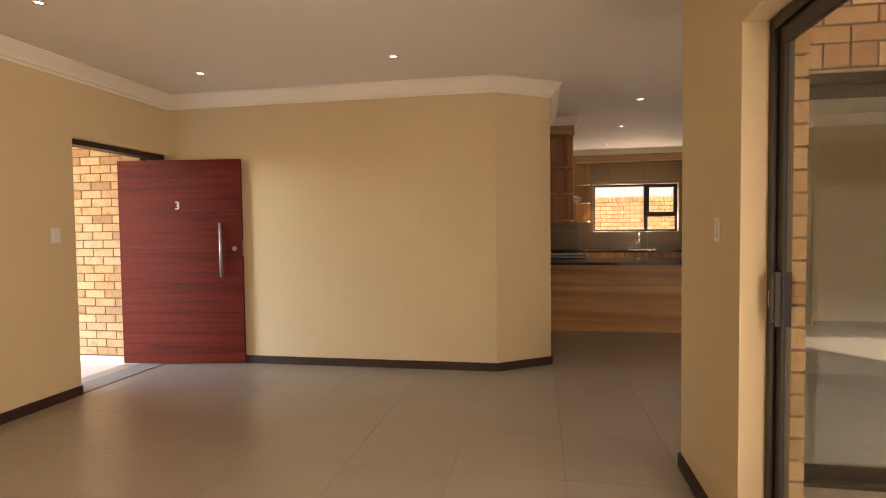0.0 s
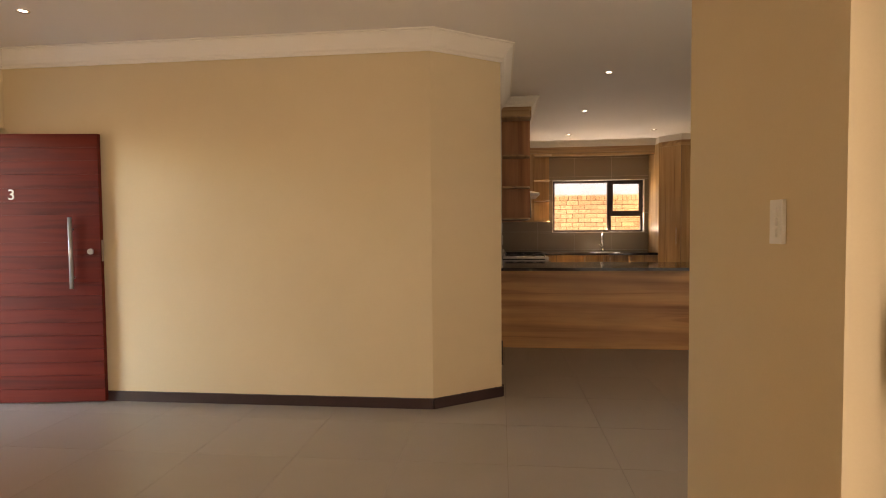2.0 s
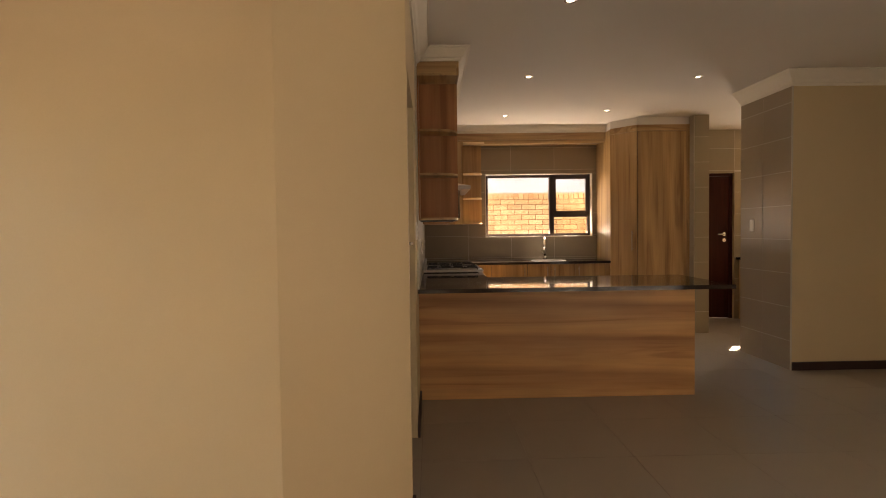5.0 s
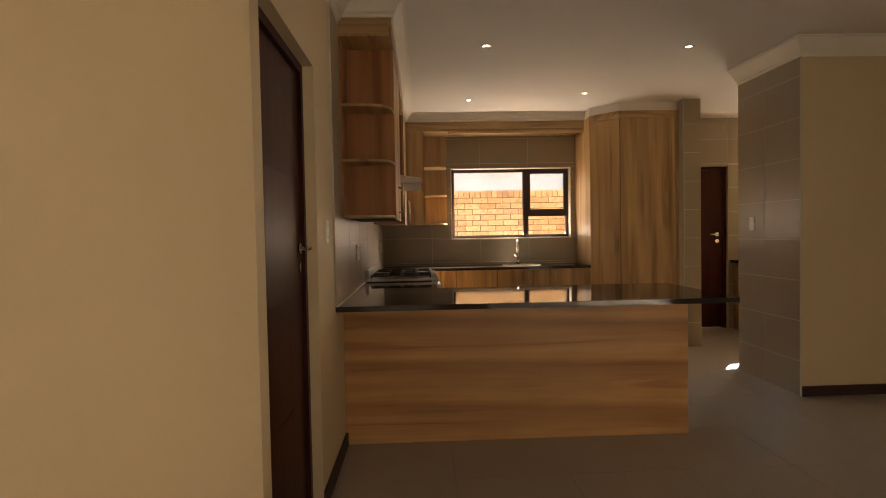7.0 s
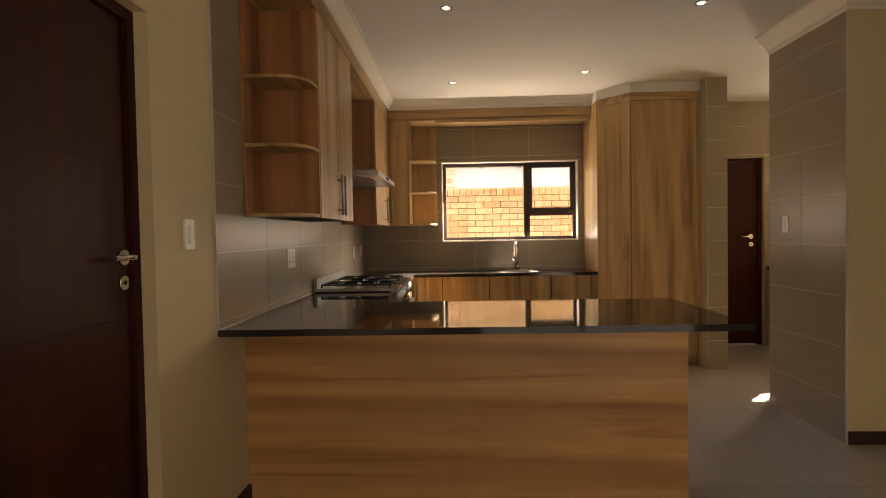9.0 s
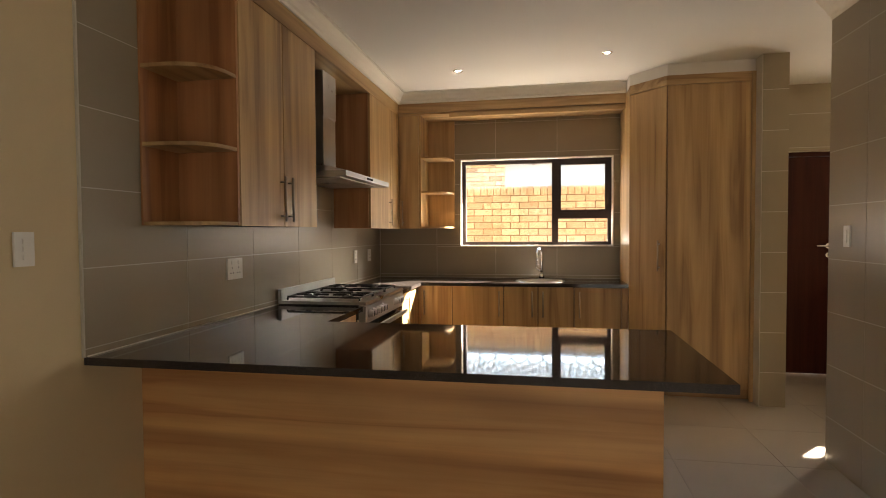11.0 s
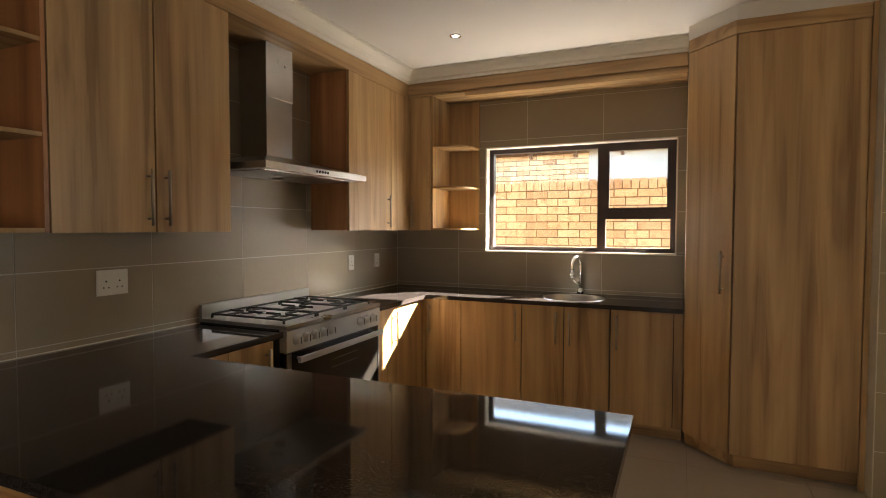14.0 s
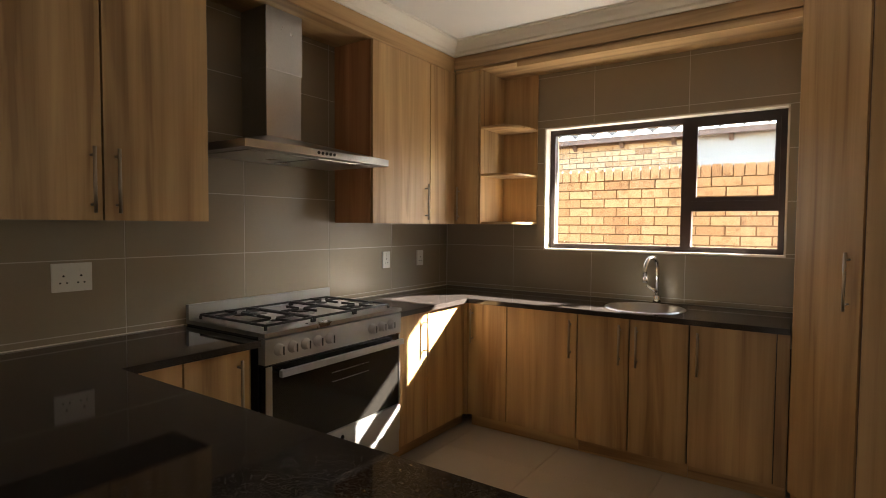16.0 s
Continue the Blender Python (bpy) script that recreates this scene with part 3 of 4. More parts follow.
u2 = thing("wall_cabinet", (1.18, 9.83, UP0), "oak laminate corner wall cabinet with three doors", "wall cabinet", "kitchen wall cabinets")
part("body", bevelled(boxes((1.03, FR - 0.0185, 9.40, 10.66, UP0, UP1)), 0.001, 1), oak_shelf, u2)
door_x(u2, FR, 9.40, 9.985, UP0 - 0.002, UP1 - 0.003, 9.93, UH)
door_x(u2, FR, 9.985, 10.295, UP0 - 0.002, UP1 - 0.003)
part("return_body", boxes((FR - 0.018, 1.54, 10.315, 10.66, UP0, UP1)), oak_up, u2)
door_y(u2, 10.296, FR + 0.001, 1.54, UP0 - 0.002, UP1 - 0.003, FR + 0.035, UH)

s2 = thing("open_shelf_unit", (1.68, 10.5, UP0), "open oak laminate shelves with rounded fronts beside the window", "shelf unit")
part("side_panel", bevelled(boxes((1.5405, 1.5565, 10.30, 10.66, UP0, UP1)), 0.001, 1), oak_up, s2)
part("back_panel", bevelled(boxes((1.5565, 1.83, 10.645, 10.66, UP0, UP1)), 0.001, 1), oak_up, s2)
for z in (UP0, 1.725, 2.058):
    part("shelf", bevelled(prism(quarter_shelf(1.5567, 10.6445, 1, -1, 0.27, 0.335, z), z, z + 0.016), 0.001, 1), oak_x, s2)

# bulkhead boards over the wall units and across the window
bh = thing("bulkhead", (1.3, 9.0, UP1), "oak laminate bulkhead boards under the kitchen ceiling", "bulkhead")
part("fascia", bevelled(boxes((FR - 0.016, FR + 0.002, 7.225, 10.272, UP1, 2.575)), 0.0015, 1), oak_y, bh)
part("soffit", bevelled(boxes((1.03, FR - 0.017, 7.225, 10.66, UP1 + 0.001, UP1 + 0.017)), 0.001, 1), oak_y, bh)
part("end_board", bevelled(boxes((1.03, FR - 0.017, 7.225, 7.241, UP1 + 0.018, 2.575)), 0.001, 1), oak_x, bh)
part("window_fascia", bevelled(boxes((FR + 0.002, 3.44, 10.272, 10.29, UP1 + 0.018, 2.575)), 0.0015, 1), oak_x, bh)
part("window_soffit", bevelled(boxes((FR + 0.002, 3.44, 10.29, 10.66, UP1, UP1 + 0.016)), 0.001, 1), oak_x, bh)
part("light_rail", bevelled(boxes((1.84, 3.44, 10.285, 10.30, UP1 - 0.03, UP1 - 0.001)), 0.001, 1), oak_x, bh)
cornice("trim_cornice_kitchen", [(1.02, 7.22), (FR + 0.003, 7.22), (FR + 0.003, 10.27), (3.44, 10.27)], False, "white coved cornice above the kitchen units", 0.095, 0.085)

# cooker hood
hood = thing("cooker_hood", (1.25, 8.87, 1.7), "brushed steel chimney cooker hood above the stove", "cooker hood")
HY0, HY1, HX1, HZ = 8.405, 9.345, 1.515, 1.705
part("canopy", bevelled(boxes((1.03, HX1, HY0, HY1, HZ, HZ + 0.035)), 0.002, 1), steel, hood)
bm = bmesh.new()
lo = [bm.verts.new(p) for p in ((1.03, HY0, HZ + 0.0352), (HX1 - 0.004, HY0, HZ + 0.0352), (HX1 - 0.004, HY1, HZ + 0.0352), (1.03, HY1, HZ + 0.0352))]
hi = [bm.verts.new(p) for p in ((1.03, 8.735, HZ + 0.115), (1.23, 8.735, HZ + 0.115), (1.23, 8.965, HZ + 0.115), (1.03, 8.965, HZ + 0.115))]
bm.faces.new(lo[::-1]), bm.faces.new(hi)
for i in range(4):
    bm.faces.new((lo[i], lo[(i + 1) % 4], hi[(i + 1) % 4], hi[i]))
part("slope", bm, steel, hood)
part("chimney", bevelled(boxes((1.03, 1.226, 8.739, 8.961, HZ + 0.116, UP1)), 0.003), steel, hood)
part("chimney_sleeve", bevelled(boxes((1.03, 1.23, 8.735, 8.965, 2.16, UP1 - 0.001)), 0.002, 1), steel, hood)
for k in range(2):
    f = part("filter", bevelled(boxes((1.10, 1.45, 8.47 + k * 0.41, 8.86 + k * 0.41, HZ - 0.004, HZ - 0.0005)), 0.001, 1), steel, hood, "fine mesh grease filter")
for k in range(5):
    part("button", tube([(HX1, 8.82 + k * 0.026, HZ + 0.018), (HX1 + 0.004, 8.82 + k * 0.026, HZ + 0.018)], 0.008, 12), hole_black, hood, "small dark button")

# stove
SY0, SY1, SX = 8.412, 9.318, 1.628
st = thing("gas_stove", (1.34, 8.865, 0), "wide stainless steel gas stove with eight knobs and black oven door", "stove")
part("body", bevelled(boxes((1.045, SX - 0.045, SY0, SY1, 0.09, 0.893)), 0.003), black_iron, st, "black side casing")
for y in (SY0 + 0.05, SY1 - 0.05):
    for x in (1.10, 1.52):
        part("foot", tube([(x, y, 0), (x, y, 0.0905)], 0.02), black_iron, st)
hob = part("hob", bevelled(boxes((1.042, SX + 0.004, SY0 - 0.004, SY1 + 0.004, 0.8935, 0.912)), 0.005), steel, st, "stainless steel hob top")
part("splash_strip", bevelled(boxes((1.042, 1.065, SY0 - 0.004, SY1 + 0.004, 0.9125, 0.985)), 0.004), satin, st)
bm = prism([(SX - 0.044, 0.775), (SX, 0.775), (SX + 0.003, 0.885), (SX - 0.044, 0.893)], SY0, SY1)
for v in bm.verts:
    v.co = (v.co.x, v.co.z, v.co.y)
panel = part("control_panel", bevelled(bm, 0.003), satin, st)
for y in (8.482, 8.556, 8.63, 8.704, 8.778, 9.078, 9.152, 9.226):
    k = part("knob", bevelled(tube([(SX, y, 0.833), (SX + 0.007, y, 0.833), (SX + 0.009, y, 0.833), (SX + 0.034, y, 0.833)], [0.027, 0.027, 0.023, 0.020], 20), 0.002, 1), satin, st, "round steel control knob")
    part("grip", boxes((SX + 0.0345, SX + 0.037, y - 0.003, y + 0.003, 0.815, 0.851)), black_iron, k)
od = part("oven_door", bevelled(boxes((SX - 0.044, SX - 0.004, SY0 + 0.004, SY1 - 0.004, 0.375, 0.768)), 0.003), oven_glass, st, "black glass oven door")
for y0, y1 in ((SY0 + 0.004, SY0 + 0.036), (SY1 - 0.014, SY1 - 0.004)):
    part("door_edge", bevelled(boxes((SX - 0.0035, SX + 0.001, y0, y1, 0.376, 0.766)), 0.001, 1), steel, od)
for k in range(2):
    part("oven_rack", tube([(SX - 0.0042, 8.80, 0.66 - k * 0.045), (SX - 0.0042, 9.06, 0.66 - k * 0.045)], 0.0007, 6), steel, od)
oh = part("oven_handle", bevelled(boxes((SX + 0.03, SX + 0.05, SY0 + 0.05, SY1 - 0.03, 0.722, 0.75)), 0.006), satin, od, "long flat steel handle")
for y in (SY0 + 0.09, SY1 - 0.07):
    part("post", tube([(SX - 0.004, y, 0.736), (SX + 0.031, y, 0.736)], 0.008), steel, oh)
part("drawer", bevelled(boxes((SX - 0.044, SX, SY0 + 0.004, SY1 - 0.004, 0.225, 0.368)), 0.003), satin, st, "stainless steel drawer front")
part("plinth", bevelled(boxes((SX - 0.044, SX - 0.006, SY0 + 0.004, SY1 - 0.004, 0.10, 0.22)), 0.003), satin, st)
part("badge", tube([(SX, 8.865, 0.325), (SX + 0.002, 8.865, 0.325)], 0.012, 16), oven_glass, st)
for j, (bx, by, br) in enumerate([(1.20, 8.60, 0.04), (1.46, 8.60, 0.03), (1.33, 8.865, 0.058), (1.20, 9.13, 0.036), (1.46, 9.13, 0.04)]):
    b = part("burner", ring_bottom(lathe([(br + 0.014, 0.9122), (br + 0.012, 0.916), (br, 0.917), (br, 0.922), (br - 0.006, 0.924)], bx, by, 24)), steel, st, "round burner ring")
    part("burner_cap", ring_bottom(lathe([(br - 0.007, 0.9242), (br - 0.008, 0.928), (br - 0.014, 0.930)], bx, by, 24)), black_iron, b)
for k in range(3):
    ya, yb = SY0 + 0.045 + k * 0.278, SY0 + 0.045 + k * 0.278 + 0.262
    bm, h0, h1, w = bmesh.new(), 0.929, 0.939, 0.005
    for y in (ya, yb):
        add_box(bm, 1.085, 1.575, y - w, y + w, h0, h1)
    for x in (1.085, 1.575):
        add_box(bm, x - w, x + w, ya + w, yb - w, h0, h1)
    ym = (ya + yb) / 2
    for x in ((1.20, 1.46) if k != 1 else (1.33,)):
        for sx, sy in ((1, 0), (-1, 0), (0, 1), (0, -1)):
            if sx:
                add_box(bm, min(x + sx * 0.02, x + sx * 0.115), max(x + sx * 0.02, x + sx * 0.115), ym - w * 0.7, ym + w * 0.7, h0 + 0.001, h1 + 0.003)
            else:
                e = yb - w if sy > 0 else ya + w
                add_box(bm, x - w * 0.7, x + w * 0.7, min(ym + sy * 0.02, e), max(ym + sy * 0.02, e), h0 + 0.001, h1 + 0.003)
    for x in (1.085, 1.575):
        for y in (ya, yb):
            add_box(bm, x - w, x + w, y - w, y + w, 0.9122, h0)
    part("pan_support", bm, black_iron, st, "black cast iron pan support")

# base cabinets
BX = 1.582
b1 = thing("base_cabinet", (1.3, 8.1, 0), "oak laminate base cabinet beside the stove", "base cabinet", "kitchen base cabinets")
part("body", boxes((1.03, BX - 0.0185, 7.842, 8.372, 0.09, CT - 0.031)), carcass, b1)
part("side_panel", bevelled(boxes((1.03, BX - 0.0185, 8.3725, 8.388, 0.0, CT - 0.031)), 0.001, 1), oak_up, b1)
door_x(b1, BX, 7.87, 8.08, 0.09, CT - 0.035)
door_x(b1, BX, 8.08, 8.372, 0.09, CT - 0.035, 8.315, BH)
part("kick", boxes((BX - 0.07, BX - 0.055, 7.842, 8.372, 0, 0.089)), oak_y, b1)
b2 = thing("base_cabinet", (1.3, 9.7, 0), "oak laminate corner base cabinet in sunlight", "base cabinet", "kitchen base cabinets")
part("body", boxes((1.03, BX - 0.0185, 9.345, 10.655, 0.09, CT - 0.031)), carcass, b2)
door_x(b2, BX, 9.345, 9.64, 0.09, CT - 0.035, 9.60, BH)
door_x(b2, BX, 9.64, 10.062, 0.09, CT - 0.035)
part("corner_post", bevelled(boxes((BX - 0.0175, 1.602, 10.0645, 10.1, 0.09, CT - 0.035)), 0.001, 1), oak_up, b2)
part("kick", boxes((BX - 0.07, BX - 0.055, 9.345, 10.13, 0, 0.089)), oak_y, b2)
YB = 10.082
xs = [1.60, 1.893, 2.366, 2.671, 2.985, 3.385]
for lo_x, hi_x, edges in ((1.60, 2.366, xs[:3]), (2.366, 2.985, xs[2:5]), (2.985, 3.44, xs[4:])):
    bc = thing("base_cabinet", ((lo_x + hi_x) / 2, 10.37, 0), "oak laminate base cabinet below the kitchen window", "base cabinet", "kitchen base cabinets")
    part("body", boxes((lo_x + 0.001, hi_x - 0.001, YB + 0.0185, 10.655, 0.09, CT - 0.21)), carcass, bc)
    part("kick", boxes((lo_x + 0.001, hi_x - 0.001, YB + 0.055, YB + 0.07, 0, 0.089)), oak_x, bc)
    for a, b in zip(edges, edges[1:]):
        hx = {1.60: 1.635, 1.893: 2.325, 2.366: 2.62, 2.671: 2.715, 2.985: 3.03}[a]
        door_y(bc, YB, a, b, 0.09, CT - 0.035, hx, BH)
    part("top_rail", boxes((lo_x + 0.001, hi_x - 0.001, YB + 0.0185, YB + 0.036, CT - 0.2095, CT - 0.031)), carcass, bc)
    if hi_x > 3.4:
        part("filler", bevelled(boxes((3.386, 3.44, YB, YB + 0.018, 0.09, CT - 0.035)), 0.001, 1), oak_up, bc)

pen = thing("breakfast_bar_cabinet", (2.07, 7.5, 0), "oak laminate breakfast bar with lengthwise grain back panel", "cabinet")
part("back_panel", bevelled(boxes((1.022, 3.15, 7.225, 7.243, 0.002, CT - 0.031)), 0.0015, 1), oak_panel, pen)
part("body", boxes((1.03, 3.10, 7.2435, 7.82, 0.09, CT - 0.031)), oak_up, pen)
part("end_panel", bevelled(boxes((3.1005, 3.15, 7.2435, 7.82, 0.002, CT - 0.031)), 0.0015, 1), oak_up, pen)
for k in range(3):
    part("door", bevelled(boxes((1.60 + k * 0.5, 2.097 + k * 0.5, 7.8205, 7.838, 0.09, CT - 0.035)), 0.0015, 1), oak_up, pen)

solid("trim_sealant", boxes((1.0312, 1.0352, 6.935, 8.40, CT + 0.0005, CT + 0.005), (1.0312, 1.0352, 9.33, 10.655, CT + 0.0005, CT + 0.005)), cornice_paint, "thin white sealant line behind the worktop", "sealant")

# granite worktops; the back one is cut for the round sink
wt = thing("worktop", (1.3, 8.5, CT), "polished black granite worktop", "worktop")
part("bar_slab", bevelled(prism([(1.022, 6.93), (3.305, 6.93), (3.305, 7.845), (1.613, 7.845), (1.613, 8.405), (1.022, 8.405)], CT - 0.03, CT), 0.004), granite, wt)
SCX, SCY, SR = 2.69, 10.33, 0.215
bm = bmesh.new()
add_prism(bm, [(1.022, 9.322), (1.613, 9.322), (1.613, 10.05), (2.4, 10.05), (2.4, 10.66), (1.022, 10.66)], CT - 0.03, CT)
add_prism(bm, [(2.98, 10.05), (3.44, 10.05), (3.44, 10.66), (2.98, 10.66)], CT - 0.03, CT)
for half in (-1, 1):
    arc = [(SCX + SR * math.cos(a), SCY + half * SR * math.sin(a)) for a in (math.pi * k / 20 for k in range(21))]
    yo = 10.05 if half < 0 else 10.66
    add_prism(bm, [(2.4, SCY), (2.4, yo), (2.98, yo), (2.98, SCY)] + arc, CT - 0.03, CT)
part("window_slab", bm, granite, wt)
sink = thing("sink", (SCX, SCY, CT), "round stainless steel inset sink", "sink")
part("bowl", lathe([(SR + 0.016, CT + 0.0005), (SR + 0.013, CT + 0.004), (SR - 0.002, CT + 0.004), (SR - 0.012, CT - 0.006), (SR - 0.02, CT - 0.12), (SR - 0.05, CT - 0.15), (0.03, CT - 0.155), (0.001, CT - 0.155)], SCX, SCY, 48), steel, sink)
part("drain", ring_bottom(lathe([(0.04, CT - 0.1545), (0.036, CT - 0.151), (0.01, CT - 0.152)], SCX, SCY, 24)), chrome, sink)
tap = thing("tap", (2.70, 10.59, CT), "chrome swan neck mixer tap behind the sink", "tap")
part("base", bevelled(tube([(2.70, 10.59, CT), (2.70, 10.59, CT + 0.05)], 0.024, 20), 0.002, 1), chrome, tap)
arc = [(2.70, 10.59, CT + 0.05), (2.70, 10.59, CT + 0.20)] + [(2.70 - 0.02 * (1 - math.cos(a)), 10.59 - 0.07 * (1 - math.cos(a)), CT + 0.22 + 0.075 * math.sin(a)) for a in (math.pi * k / 12 for k in range(13))] + [(2.66, 10.45, CT + 0.17)]
part("spout", tube(arc, 0.012, 14), chrome, tap)
part("nozzle", tube([(2.66, 10.45, CT + 0.172), (2.66, 10.449, CT + 0.14)], 0.015, 14), chrome, tap)
part("lever", tube([(2.70, 10.59, CT + 0.075), (2.675, 10.575, CT + 0.09), (2.645, 10.55, CT + 0.115)], [0.016, 0.011, 0.007], 12), chrome, tap)

# pantry unit with a splayed corner
pt = thing("pantry_cupboard", (3.9, 10.2, 0), "tall oak laminate pantry cupboard with a splayed corner door", "cupboard")
part("body", prism([(3.445, 10.66), (3.445, 10.075), (3.70, 9.804), (4.33, 9.804), (4.33, 10.66)], 0.09, 2.575), oak_up, pt)
part("kick", prism([(3.46, 10.64), (3.46, 10.11), (3.72, 9.84), (4.33, 9.84), (4.33, 10.64)], 0, 0.0895), oak_x, pt)
dd = part("splayed_door", bevelled(prism([(3.449, 10.052), (3.449 + 0.013, 10.052 + 0.012), (3.697, 9.803), (3.684, 9.791)], 0.09, 2.50), 0.0012, 1), oak_up, pt)
h = part("handle", tube([(3.628, 9.815, 1.02), (3.628, 9.815, 1.27)], 0.0065, 10), handle_steel, dd, "slim steel bar handle")
for zz in (1.05, 1.24):
    part("post", tube([(3.628, 9.815, zz), (3.652, 9.838, zz)], 0.004, 8), steel, h)
part("door", bevelled(boxes((3.695, 4.305, 9.785, 9.803, 0.09, 2.50)), 0.0015, 1), oak_up, pt)
# Thin dark strip gives the gap between the pantry doors its shade.
part("door_seal", boxes((3.6915, 3.6945, 9.793, 9.8035, 0.09, 2.50)), eaves_brown, pt, "dark strip standing in for shade between the doors")
part("edge_strip", bevelled(boxes((4.308, 4.333, 9.77, 9.803, 0.0, 2.575)), 0.001, 1), oak_up, pt)
part("fascia", bevelled(prism([(3.441, 10.049), (3.683, 9.779), (4.307, 9.779), (4.307, 9.80), (3.70, 9.80), (3.455, 10.065)], 2.503, 2.577), 0.001, 1), oak_x, pt)

solid("trim_pantry_closer", prism([(3.441, 10.66), (3.441, 10.06), (3.69, 9.79), (4.333, 9.79), (4.333, 10.66)], 2.5775, TOP), ceiling_paint, "white closing strip above the pantry", "ceiling trim")

# scullery worktop
sc = thing("scullery_cabinet", (5.95, 10.36, 0), "dark worktop on an oak laminate scullery cabinet", "base cabinet")
part("body", bevelled(boxes((5.46, 6.49, 10.09, 10.65, 0.0, 0.84)), 0.002, 1), oak_up, sc)
part("top", bevelled(boxes((5.42, 6.49, 10.06, 10.65, 0.8405, 0.875)), 0.003), granite, sc)


# ---- switches and sockets ----
def plate(name, label, category, m, w, h, kind_of):
    """Wall plate in its own plane: local x across, z up, -y out of the wall."""
    p = tagged(new(name), label, category)
    p.matrix_world = m
    part("plate", bevelled(boxes((-w / 2, w / 2, -0.009, 0, -h / 2, h / 2)), 0.004), plastic, p)
    if kind_of == "switch":
        for k in (-1, 0, 1):
            part("rocker", bevelled(boxes((-0.009, 0.009, -0.014, -0.0092, k * 0.026 - 0.010, k * 0.026 + 0.010)), 0.002, 1), plastic, p)
    else:
        for cx in ((-0.032, 0.032) if w > 0.11 else (0.0,)):
            part("rocker", bevelled(boxes((cx - 0.007, cx + 0.007, -0.013, -0.0092, 0.024, 0.044)), 0.002, 1), plastic, p)
            for ox, oz, r in ((0, 0.006, 0.0045), (-0.012, -0.022, 0.0038), (0.012, -0.022, 0.0038)):
                part("pin_hole", tube([(cx + ox, -0.0092, oz), (cx + ox, -0.0097, oz)], r, 10), hole_black, p)
    return p


plate("light_switch", "white plastic light switch on the passage wall", "switch", pose(1.021, 6.70, 1.30, 0, 0, 90), 0.07, 0.115, "switch")
plate("light_switch", "white plastic switch plate on the cream wall end", "switch", pose(1.679, 2.74, 1.305, 0, 0, -90), 0.058, 0.105, "switch")
plate("light_switch", "white plastic switch beside the front door", "switch", pose(-2.769, 3.84, 1.30, 0, 0, 90), 0.08, 0.115, "switch")
plate("light_switch", "white plastic switch on the tiled wall", "switch", pose(4.340, 8.464, 1.312, 0, 0, -90), 0.06, 0.115, "switch")
plate("wall_socket", "white plastic double socket over the worktop", "socket", pose(1.0305, 7.93, 1.152, 0, 0, 90), 0.145, 0.115, "socket")
plate("wall_socket", "white plastic isolator switch behind the stove", "socket", pose(1.0305, 9.89, 1.128, 0, 0, 90), 0.075, 0.115, "socket")
plate("wall_socket", "white plastic socket in the worktop corner", "socket", pose(1.0305, 10.285, 1.126, 0, 0, 90), 0.075, 0.115, "socket")

# ---- downlights ----
dl = tagged(new("downlight"), "small round recessed downlight, lit", "downlight", "ceiling downlights")
rim = new("rim", mesh_of("rim", lathe([(0.040, 0.0), (0.039, -0.004), (0.030, -0.005), (0.024, -0.001)], 0, 0, 24), chrome))
face = new("lamp_face", mesh_of("lamp_face", ring_bottom(lathe([(0.0235, -0.001), (0.02, -0.002), (0.012, -0.0025)], 0, 0, 24)), glow))
rim.parent = face.parent = dl
dl.matrix_basis = pose(-1.95, 3.0, TOP)
for x, y in ((-1.93, 4.5), (-0.2, 4.41), (1.98, 6.38), (2.015, 7.99), (2.03, 9.63), (3.575, 8.03), (3.185, 9.40), (3.9, 6.3), (-0.2, 2.6)):
    copy_thing(dl, pose(x, y, TOP))

# ---- outside: boundary wall, neighbour's house, porch and patio brickwork ----
BL, BT, JO = 0.222, 0.073, 0.012


def brick_mesh(name, l, h, d, material):
    return mesh_of(name, bevelled(boxes((0.0, l, 0.0, d, 0.0, h)), 0.003, 1), material)


MESHES = {}


def brick_field(parent, x0, x1, y, z0, z1, material, skip=None, start=0):
    """Stretcher courses on a wall facing -y: bricks stand 8 mm proud of the mortar."""
    row = start
    z = z0
    while z + BT <= z1 + 0.005:
        x = x0 - (BL + JO) * (0.5 if row % 2 else 0.0)
        while x < x1 - 0.02:
            a, b = max(x, x0), min(x + BL, x1)
            if b - a > 0.03 and not (skip and skip(a, b, z, z + BT)):
                key = (round(b - a, 3), material.name)
                if key not in MESHES:
                    MESHES[key] = brick_mesh("brick", b - a, BT, 0.02, material)
                piece("brick", MESHES[key], parent, pose(a, y - 0.008 + random.uniform(-0.0015, 0.0015), z + random.uniform(-0.0015, 0.0015), 0, random.uniform(-0.3, 0.3), 0))
            x += BL + JO
        z += BT + JO
        row += 1


def soldiers(parent, x0, x1, y, z, h, material, w=0.073, out=0.008):
    key = ("soldier", round(h, 3), material.name, w)
    if key not in MESHES:
        MESHES[key] = brick_mesh("brick", w, h, 0.03, material)
    x = x0
    while x + w < x1:
        piece("brick", MESHES[key], parent, pose(x, y - out + random.uniform(-0.002, 0.002), z + random.uniform(-0.003, 0.003), 0, random.uniform(-0.6, 0.6), 0))
        x += w + JO


